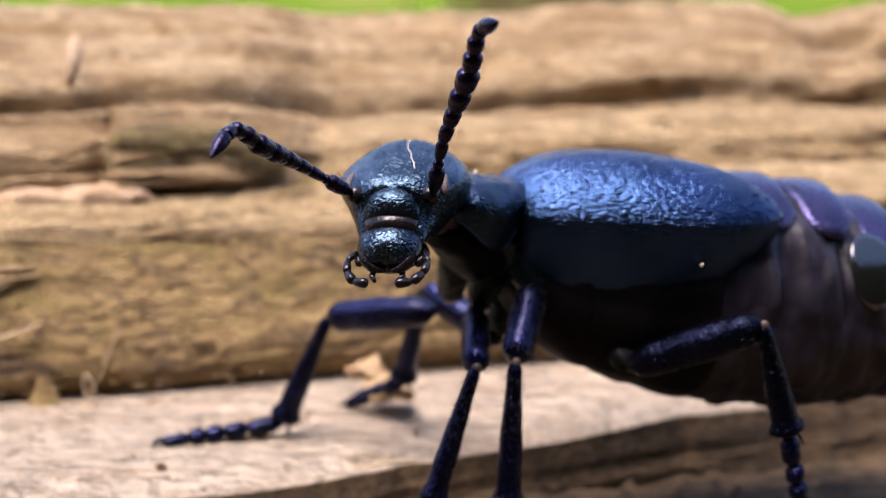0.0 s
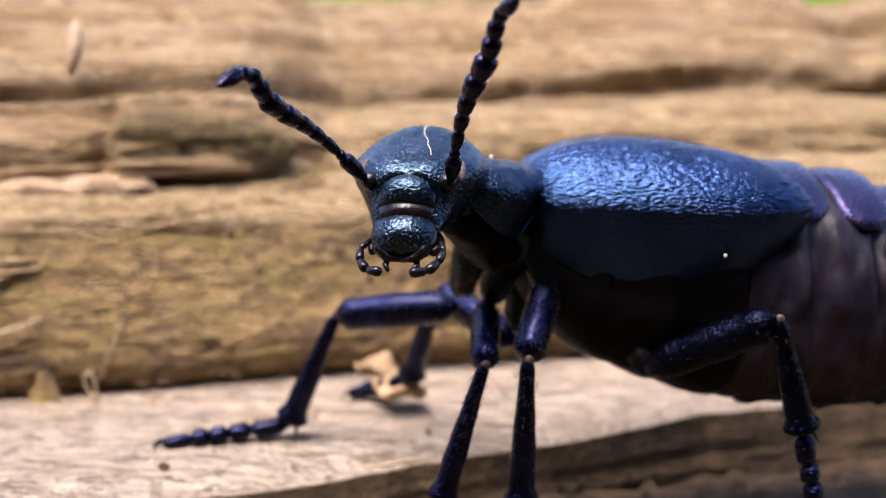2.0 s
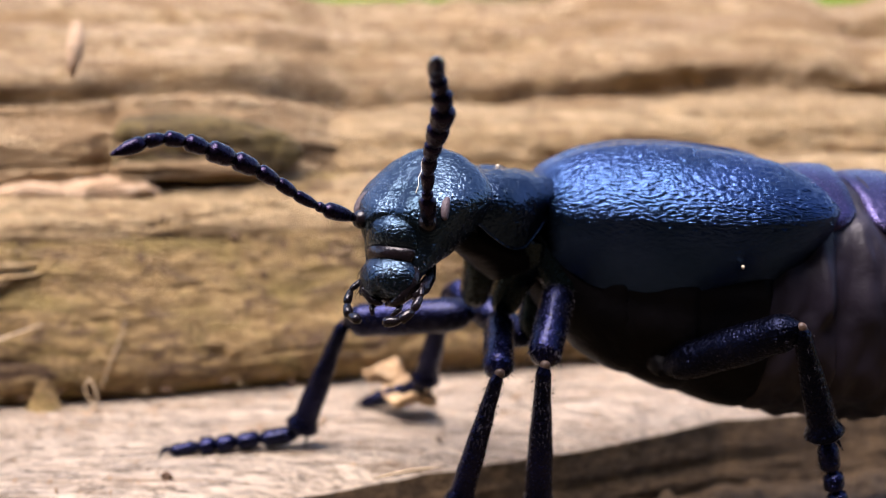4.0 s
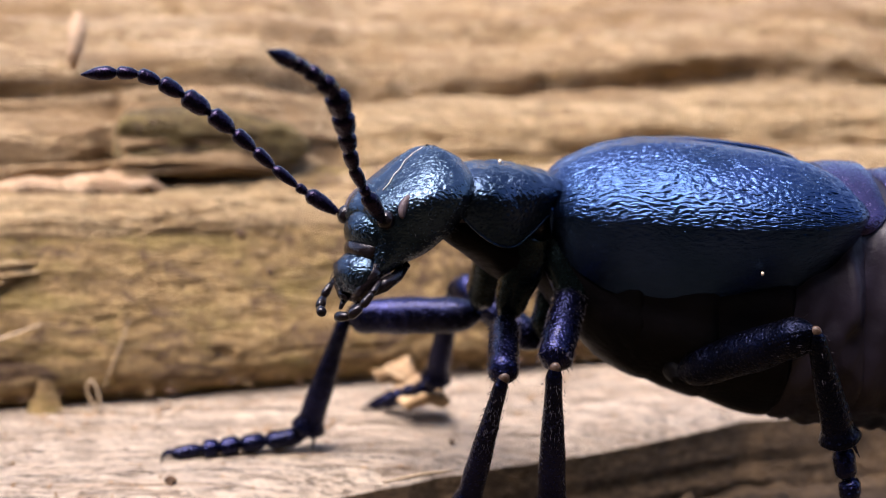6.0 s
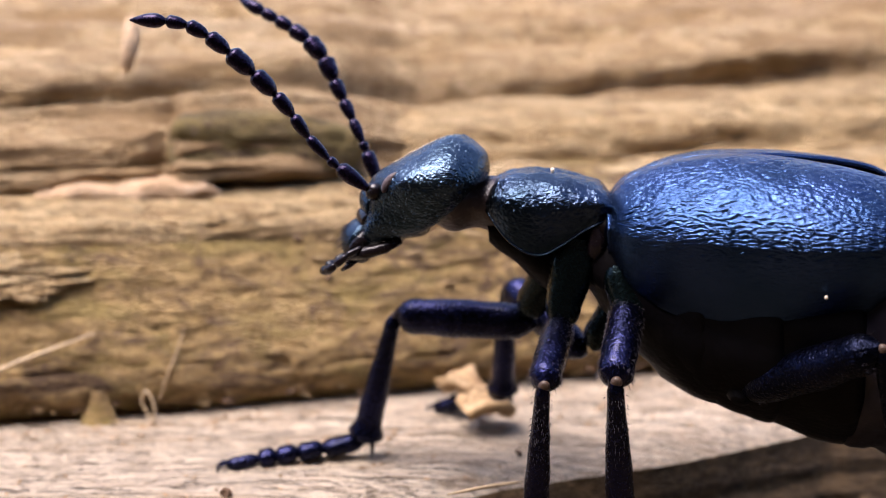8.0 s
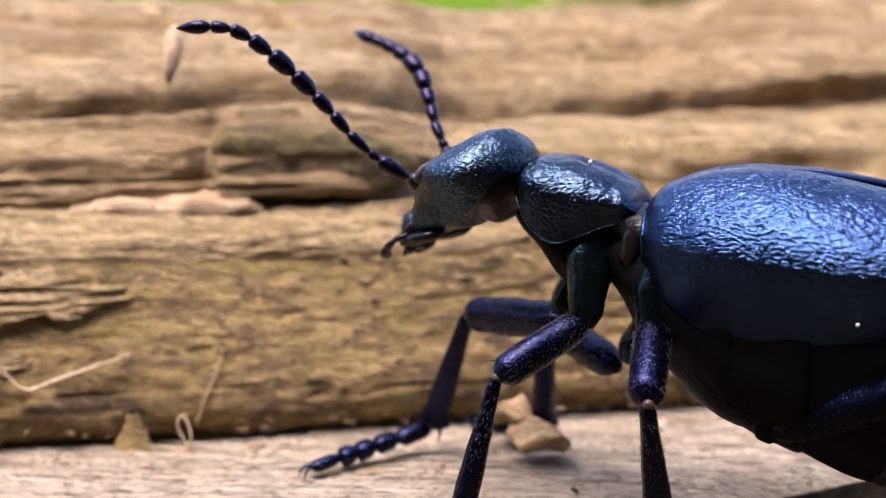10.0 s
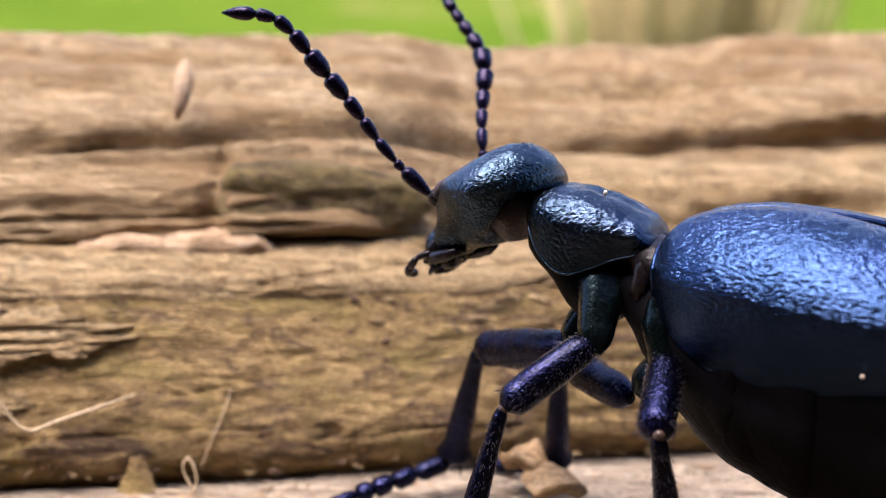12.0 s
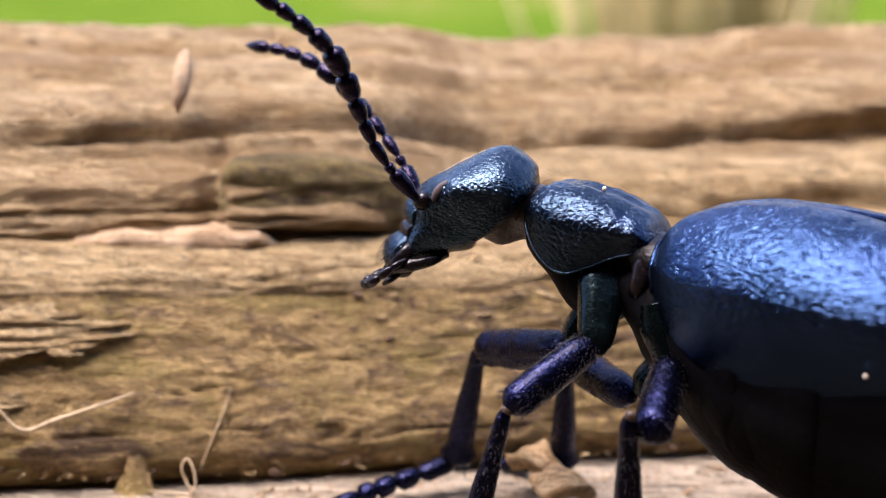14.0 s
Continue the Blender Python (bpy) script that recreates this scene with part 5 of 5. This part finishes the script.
def head_ring(z, n=80):
    """The outline of the head at a height: a broad flat face, rounded temples, and a hollow for the neck behind."""
    ww, ff, bb = (smoothed([z], HEAD_LEVELS, c)[0] for c in (1, 2, 3))
    mid = 0.35 * ff + 0.65 * bb + 0.25
    boxy = 0.95 - 0.25 * ease_at(-z, -1.2, -0.2)
    ring = []
    for i in range(n):
        f = 2 * math.pi * i / n
        c, s = math.cos(f), math.sin(f)
        y = ww * (1 if s > 0 else -1) * abs(s) ** (boxy if c > 0 else 0.88)
        x = mid + (ff - mid) * c ** boxy if c > 0 else mid + (mid - bb) * c
        if c > 0:      # two brow lobes overhang the face, with a shallow furrow between them
            edge = 0.02 - 0.55 * abs(y)
            over = ease_at(z, edge - 0.10, edge + 0.08)
            x += 0.15 * over * math.exp(-((abs(y) - 0.5) / 0.55) ** 2) * math.exp(-((z - 0.05) / 0.6) ** 2)
            x -= 0.05 * math.exp(-(y / 0.10) ** 2) * ease_at(z, 0.0, 0.5)
        else:
            x += 0.62 * math.exp(-(y / 0.95) ** 4) * math.exp(-((z - 0.25) / 0.85) ** 4) * -c
        p = Vector((x, y, z))
        ring.append(p + Vector((c, s, 0)) * 0.025 * noise.fractal(p * 2.6, 1.0, 2.0, 3, noise_basis="PERLIN_ORIGINAL"))
    return ring


def build_head():
    heights = 2.16 - 3.91 * (0.5 - 0.5 * np.cos(np.pi * np.arange(91) / 90))
    ob = part("head", loft(bmesh.new(), [head_ring(z) for z in heights]), M_HEAD, beetle, "pitted blue-black head")
    for side in (1, -1):
        bm = ball(bmesh.new(), (0, 0, 0), (0.17, 0.13, 0.36), 14, 18)
        for v in bm.verts:
            v.co.y += 0.5 * v.co.z ** 2      # kidney shape, hollow towards the antenna
        bmesh.ops.transform(bm, matrix=pose(0.90, side * 1.30, 0.25, -side * 6, -18, side * 55), verts=bm.verts)
        part("eye", bm, M_EYE, ob, "small dull pinkish brown eye")
        part("antenna_socket", ball(bmesh.new(), (1.17, side * 1.04, -0.22), (0.24, 0.26, 0.26), 10, 16), M_MOUTH, ob)
        bm = rod(bmesh.new(), [(0.80, side * 0.62, -1.35), (0.95, side * 0.66, -1.75), (1.02, side * 0.56, -2.10), (1.04, side * 0.34, -2.34), (1.04, side * 0.06, -2.40)], [0.22, 0.24, 0.21, 0.14, 0.05], 12)
        part("mandible", bm, M_MOUTH, ob)
        way = [(0.80, side * 0.92, -1.75), (1.05, side * 1.10, -2.10), (1.22, side * 1.04, -2.50), (1.38, side * 0.80, -2.82), (1.50, side * 0.38, -2.92)]
        bm = bmesh.new()
        for (p, q), r in zip(zip(way, way[1:]), (0.09, 0.12, 0.14, 0.14)):
            p, q = Vector(p), Vector(q)
            rod(bm, [p, p.lerp(q, 0.2), p.lerp(q, 0.7), p.lerp(q, 0.94), q.lerp(p, -0.04)], [0.05, r * 0.8, r, r * 0.85, 0.05], 12)
        part("palp", bm, M_MOUTH, ob, "dark jointed mouth feeler")
        bm = rod(bmesh.new(), [(-0.05, side * 0.62, -1.15), (0.25, side * 0.78, -1.50), (0.65, side * 0.88, -1.85), (0.95, side * 0.80, -2.15)], [0.10, 0.16, 0.18, 0.10], 12)
        part("maxilla", bm, M_MOUTH, ob)
        bm = rod(bmesh.new(), [(0.75, side * 0.35, -2.15), (0.95, side * 0.42, -2.5), (1.05, side * 0.30, -2.7)], [0.06, 0.09, 0.05], 9)
        part("labial_palp", bm, M_MOUTH, ob)
    part("clypeus", plate([(-0.10, 0.20), (-0.22, 0.58), (-0.50, 0.74), (-0.92, 0.78)], 1.32, 0.26), M_HEAD, ob, "pitted blue plate above the lip")
    part("clypeus_seam", plate([(-0.86, 0.72), (-1.05, 0.74), (-1.28, 0.66)], 1.30, 0.12), M_MOUTH, ob, "dark shiny skin above the lip")
    lip = part("labrum", plate([(-1.20, 0.60), (-1.42, 0.78), (-1.80, 0.80), (-2.24, 0.56)], 1.22, 0.32, 0.16), M_HEAD, ob, "rounded notched hairy lip")
    part("lower_lip", ball(bmesh.new(), (0.80, 0, -2.05), (0.30, 0.45, 0.32), 8, 12), M_MOUTH, ob)
    rng = random.Random(5)
    bm = bmesh.new()
    for _ in range(60):
        u, z = rng.uniform(-1, 1), rng.uniform(-2.15, -1.45)
        p = Vector((1.50 - 0.33 * u * u - 0.25 * max(0.0, -1.9 - z), 0.74 * u, z))
        rod(bm, [p, p + Vector((0.09, 0.05 * u, -0.10)), p + Vector((0.10, 0.07 * u, -0.24))], [0.008, 0.006, 0.002], 3)
    tagged(part("lip_hairs", bm, M_MOUTH, lip), kind="stuff")
    bm = bmesh.new()
    for _ in range(90):
        p = rng.choice(head_ring(rng.uniform(-1.5, 1.9), 40))
        d = Vector((p.x, p.y, 0.5 * p.z)).normalized() + Vector((rng.uniform(-.4, .4), rng.uniform(-.4, .4), rng.uniform(-.6, .2)))
        rod(bm, [p * 0.99, p + d * 0.12], [0.008, 0.003], 3)
    tagged(part("hairs", bm, M_HAIR, ob), kind="stuff")
    spots = [head_ring(z, 160)[k] for z, k in ((2.0, 2), (1.8, 1), (1.5, 2), (1.25, 4), (1.05, 4), (0.8, 5), (0.55, 5))]
    part("stuck_hair", rod(bmesh.new(), [p + Vector((0.012, 0, 0.006)) for p in spots], 0.009, 5), M_MOTE, ob, "pale stray hair stuck along the crown")
    return ob


def plate(levels, front, thick, notch=0.0):
    """A curved plate on the face, with a notch in its lower edge. levels: z and half width."""
    zs = list(np.linspace(levels[0][0], levels[-1][0], 19))
    rings = []
    for k, (z, w) in enumerate(zip(zs, smoothed(zs, levels, 1))):
        swell = thick * math.sin(math.pi * (k + 0.5) / 19) ** 0.6
        ring = []
        for i in range(25):
            u = i / 12 - 1
            ring.append((front + swell * (1 - 0.3 * u ** 4) - 0.36 * w * u * u, w * u, z + notch * math.exp(-(u / 0.28) ** 2) * ramp_at(k, 10, 18)))
        rings.append(ring + [(x - 0.35, y * 0.9, z) for x, y, z in ring[::-1]])
    return loft(bmesh.new(), rings)


head = build_head()

# ---- antennae: eleven beads each, as long as they are
BEADS = [(0.95, 0.22), (0.36, 0.15), (0.80, 0.17), (0.72, 0.19), (0.74, 0.22), (0.82, 0.27), (0.86, 0.29), (0.72, 0.24), (0.62, 0.21), (0.58, 0.19), (0.95, 0.19)]
BEAD_STARTS = [sum(b[0] for b in BEADS[:i]) for i in range(len(BEADS))]
ANTENNA_LENGTH = sum(b[0] for b in BEADS)


def build_antenna():
    made = []
    for i, (length, r) in enumerate(BEADS):
        ln = length * 1.04
        if i == 10:
            keys = [(0, 0.05, 0.05, 0, 0), (0.14 * ln, 0.8 * r, 0.8 * r, 0, 0), (0.45 * ln, r, r, 0, 0), (0.8 * ln, 0.55 * r, 0.55 * r, 0, 0), (ln, 0.02, 0.02, 0, 0)]
        elif i == 0:
            keys = [(0, 0.10, 0.10, 0, 0), (0.15 * ln, 0.14, 0.14, 0, 0), (0.65 * ln, r, r, 0, 0), (0.9 * ln, 0.85 * r, 0.85 * r, 0, 0), (ln, 0.08, 0.08, 0, 0)]
        else:
            keys = [(0, 0.06, 0.06, 0, 0), (0.12 * ln, 0.55 * r, 0.55 * r, 0, 0), (0.62 * ln, r, 0.92 * r, 0, 0), (0.88 * ln, 0.86 * r, 0.8 * r, 0, 0), (ln, 0.06, 0.06, 0, 0)]
        bm = tube(keys, 16, 16, 0.012)
        parent = beetle if i == 0 else made[0]
        made.append(part("antenna" if i == 0 else "antenna_bead", bm, M_ANTENNA, parent, "dark beaded antenna" if i == 0 else ""))
    return made


near_antenna, far_antenna = build_antenna(), build_antenna()

# ---- legs
def bristles(bm, length, r, count, size, seed, spread=math.pi):
    rng = random.Random(seed)
    for _ in range(count):
        x, f = rng.uniform(0.08, 0.97) * length, rng.uniform(-spread, spread) - math.pi / 2
        p = Vector((x, r * math.cos(f), r * math.sin(f)))
        d = Vector((0.7, math.cos(f), math.sin(f))) * size * rng.uniform(0.6, 1.2)
        rod(bm, [p * 0.97, p + d], [0.008, 0.002], 3)


def build_leg(femur, tibia, tarsus, thick, coxa, seed, hairy=90, base=M_COXA, label="dark blue-green leg base", shell=M_LEG):
    """Coxa, femur, tibia and tarsus of a leg, each along its own x."""
    c = part("coxa", tube([(-0.3, 0.45, 0.5, 0, 0), (coxa * 0.2, 0.46, 0.58, 0, 0), (coxa * 0.6, 0.42, 0.52, 0, 0), (coxa * 0.92, 0.35, 0.40, 0, 0), (coxa * 1.06, 0.18, 0.2, 0, 0)], 28, 24, 0.05, 2.6), base, beetle, label)
    f = part("femur", tube([(0, 0.16, 0.16, 0, 0), (0.06 * femur, 0.26 * thick, 0.27 * thick, 0, 0), (0.4 * femur, 0.40 * thick, 0.44 * thick, 0, 0), (0.75 * femur, 0.38 * thick, 0.42 * thick, 0, 0),
                            (0.94 * femur, 0.30 * thick, 0.32 * thick, 0, 0), (femur, 0.10, 0.12, 0, 0)], 20, 24, 0.03), shell, beetle, "thick violet-blue thigh")
    bm = bmesh.new()
    bristles(bm, femur, 0.38 * thick, 2 * hairy, 0.08, seed)
    tagged(part("bristles", bm, M_HAIR, f), kind="stuff")
    thick = min(thick, 1.25) * 0.92
    s = part("tibia", tube([(0, 0.11, 0.11, 0, 0), (0.05 * tibia, 0.19 * thick, 0.19 * thick, 0, 0), (0.12 * tibia, 0.20 * thick, 0.21 * thick, 0, 0), (0.5 * tibia, 0.28 * thick, 0.31 * thick, 0, 0),
                            (0.85 * tibia, 0.34 * thick, 0.36 * thick, 0, 0), (0.97 * tibia, 0.35 * thick, 0.37 * thick, 0, 0), (tibia, 0.12, 0.12, 0, 0)], 16, 24, 0.025), shell, beetle, "violet-blue shin")
    bm = bmesh.new()
    bristles(bm, tibia, 0.26 * thick, hairy, 0.055, seed + 1)
    tagged(part("bristles", bm, M_HAIR, s), kind="stuff")
    part("knee_skin", ball(bmesh.new(), (0.05, 0, -0.03), (0.17, 0.13, 0.15), 8, 12), M_KNEE, s, "tan skin of the knee")
    for side in (1, -1):
        bm = rod(bmesh.new(), [(tibia * 0.93, side * 0.16, -0.2), (tibia * 1.02, side * 0.19, -0.3), (tibia * 1.10, side * 0.20, -0.36)], [0.06, 0.045, 0.01], 7)
        part("spur", bm, M_LEG, s)
    beads = [0.30, 0.19, 0.16, 0.13, 0.22]
    at, foot = 0.0, None
    for i, share in enumerate(beads):
        ln = share * tarsus
        w = 0.36 if i < 4 else 0.25
        keys = [(at - 0.03, 0.09, 0.09, 0, 0), (at + 0.2 * ln, 0.74 * w, 0.74 * w, 0, 0), (at + 0.6 * ln, 0.92 * w, 0.8 * w, 0, -0.02), (at + 0.92 * ln, 0.86 * w, 0.72 * w, 0, -0.03), (at + 1.08 * ln, 0.09, 0.09, 0, 0)]
        ob = part("tarsus" if i == 0 else "foot_joint", tube(keys, 12, 10, 0.01), M_LEG, foot or beetle, "slender jointed foot" if i == 0 else "")
        foot = foot or ob
        at += ln
    for side in (1, -1):
        bm = rod(bmesh.new(), [(at - 0.05, side * 0.06, 0.0), (at + 0.16, side * 0.12, 0.05), (at + 0.34, side * 0.17, -0.06), (at + 0.42, side * 0.18, -0.26)], [0.06, 0.05, 0.04, 0.01], 7)
        part("claw", bm, M_LEG, foot, "hooked double claw")
    return c, f, s, foot


LEGS = [  # tracks of hip, knee, ankle and toe; lengths; thickness; where the base sits: on the pronotum or on the trunk
    (FAR_FORE_HIP, FAR_FORE_KNEE, FAR_FORE_ANKLE, FAR_FORE_TOE, (4.25, 4.3, 4.15), 1.28, ("fore", (1.3, -0.75, -1.2))),
    (NEAR_FORE_HIP, NEAR_FORE_KNEE, NEAR_FORE_ANKLE, NEAR_FORE_TOE, (2.95, 4.35, 3.2), 1.05, ("fore", (1.2, 0.75, -1.0))),
    (FAR_MID_HIP, FAR_MID_KNEE, FAR_MID_ANKLE, FAR_MID_TOE, (3.8, 4.2, 3.0), 1.2, ("trunk", (-0.9, -1.1, -3.8))),
    (NEAR_MID_HIP, NEAR_MID_KNEE, NEAR_MID_ANKLE, NEAR_MID_TOE, (2.8, 4.5, 3.0), 1.18, ("trunk", (-0.6, 1.1, -3.0)), NEAR_MID_SHIN),
    (NEAR_HIND_HIP, NEAR_HIND_KNEE, NEAR_HIND_ANKLE, NEAR_HIND_TOE, (4.4, 3.6, 3.0), 1.25, ("trunk", (-3.9, 1.0, -5.4))),
]
legs = [(row, build_leg(*row[4], row[5], 2.1 if row[6][0] == "fore" else 1.6, 40 + 7 * n, 340 if n in (1, 3) else 110, *((M_BELLY, "black leg base", M_LEG_SHADED) if n == 4 else ()))) for n, row in enumerate(LEGS)]


# ---------------------------------------------------------------- what moves
def motions():
    walk(beetle, [(t, body_pose(t)) for t in TIMES])

    def key(ob, where, parent_pose=body_pose):
        walk(ob, [(t, parent_pose(t).inverted() @ where(t)) for t in TIMES])

    key(pronotum, pronotum_pose)
    key(head, head_pose)

    def neck_pose(t):
        a = pronotum_pose(t) @ Vector((3.0 * MM, 0, 0.25 * MM))
        b = head_pose(t) @ Vector((-0.5 * MM, 0, 0.25 * MM))
        return between(a / MM, b / MM, NECK)
    key(neck, neck_pose)

    for row, (coxa, femur, tibia, tarsus) in legs:
        hip, knee, ankle, toe = (track(r) for r in row[:4])
        lf, lt, ls = row[4]
        holder, seat = row[6]

        def coxa_pose(t, hip=hip, holder=holder, seat=seat):
            m = pronotum_pose(t) if holder == "fore" else body_pose(t)
            return between(m @ (Vector(seat) * MM) / MM, hip(t), 2.1 if holder == "fore" else 1.6, (1, 0.2, 0))
        key(coxa, coxa_pose)

        def femur_pose(t, a=hip, b=knee, n=lf):
            """The thigh ends in the knee; its root slides in the leg's base."""
            m = between(a(t), b(t), n)
            m.translation = Vector(b(t)) * MM - m.col[0].to_3d() * n * MM
            return m
        key(femur, femur_pose)
        key(tibia, lambda t, a=track(row[7]) if len(row) > 7 else knee, b=ankle, n=lt: between(a(t), b(t), n, (-1, 0, 0.3)))

        def foot_pose(t, a=ankle, b=toe, n=ls):
            m = between(a(t), b(t), n)
            m.translation = Vector(a(t)) * MM
            return m
        key(tarsus, foot_pose)

    for beads, ways, side in ((near_antenna, (NEAR_ANTENNA_A, NEAR_ANTENNA_B, NEAR_ANTENNA_C, NEAR_ANTENNA_D, NEAR_ANTENNA_E), 1),
                              (far_antenna, (FAR_ANTENNA_A, FAR_ANTENNA_B, FAR_ANTENNA_C, FAR_ANTENNA_D, FAR_ANTENNA_E), -1)):
        ways = [track(w) for w in ways]

        def bead_poses(t, ways=ways, side=side):
            base = head_pose(t) @ (Vector((1.38, side * 1.17, -0.22)) * MM) / MM
            pts = np.array([base] + [w(t) for w in ways])
            fine = [smooth_point(pts, u) for u in np.linspace(0, 5, 41)]
            reach = np.r_[0, np.cumsum(np.linalg.norm(np.diff(fine, axis=0), axis=1))]
            stretch = reach[-1] / ANTENNA_LENGTH
            spots = [Vector([np.interp(s * stretch, reach, np.array(fine)[:, k]) for k in range(3)]) for s in [*BEAD_STARTS, ANTENNA_LENGTH]]
            return [between(p, q, b[0]) for p, q, b in zip(spots, spots[1:], BEADS)]
        poses = {t: bead_poses(t) for t in TIMES}
        walk(beads[0], [(t, body_pose(t).inverted() @ poses[t][0]) for t in TIMES])
        for i in range(1, len(beads)):
            walk(beads[i], [(t, poses[t][0].inverted() @ poses[t][i]) for t in TIMES])


def smooth_point(pts, u):
    """A point of the curve that runs smoothly through pts."""
    n = len(pts)
    i = min(int(u), n - 2)
    f = u - i
    p0, p1, p2, p3 = pts[max(i - 1, 0)], pts[i], pts[i + 1], pts[min(i + 2, n - 1)]
    return 0.5 * (2 * p1 + (p2 - p0) * f + (2 * p0 - 5 * p1 + 4 * p2 - p3) * f * f + (3 * p1 - p0 - 3 * p2 + p3) * f**3)


motions()
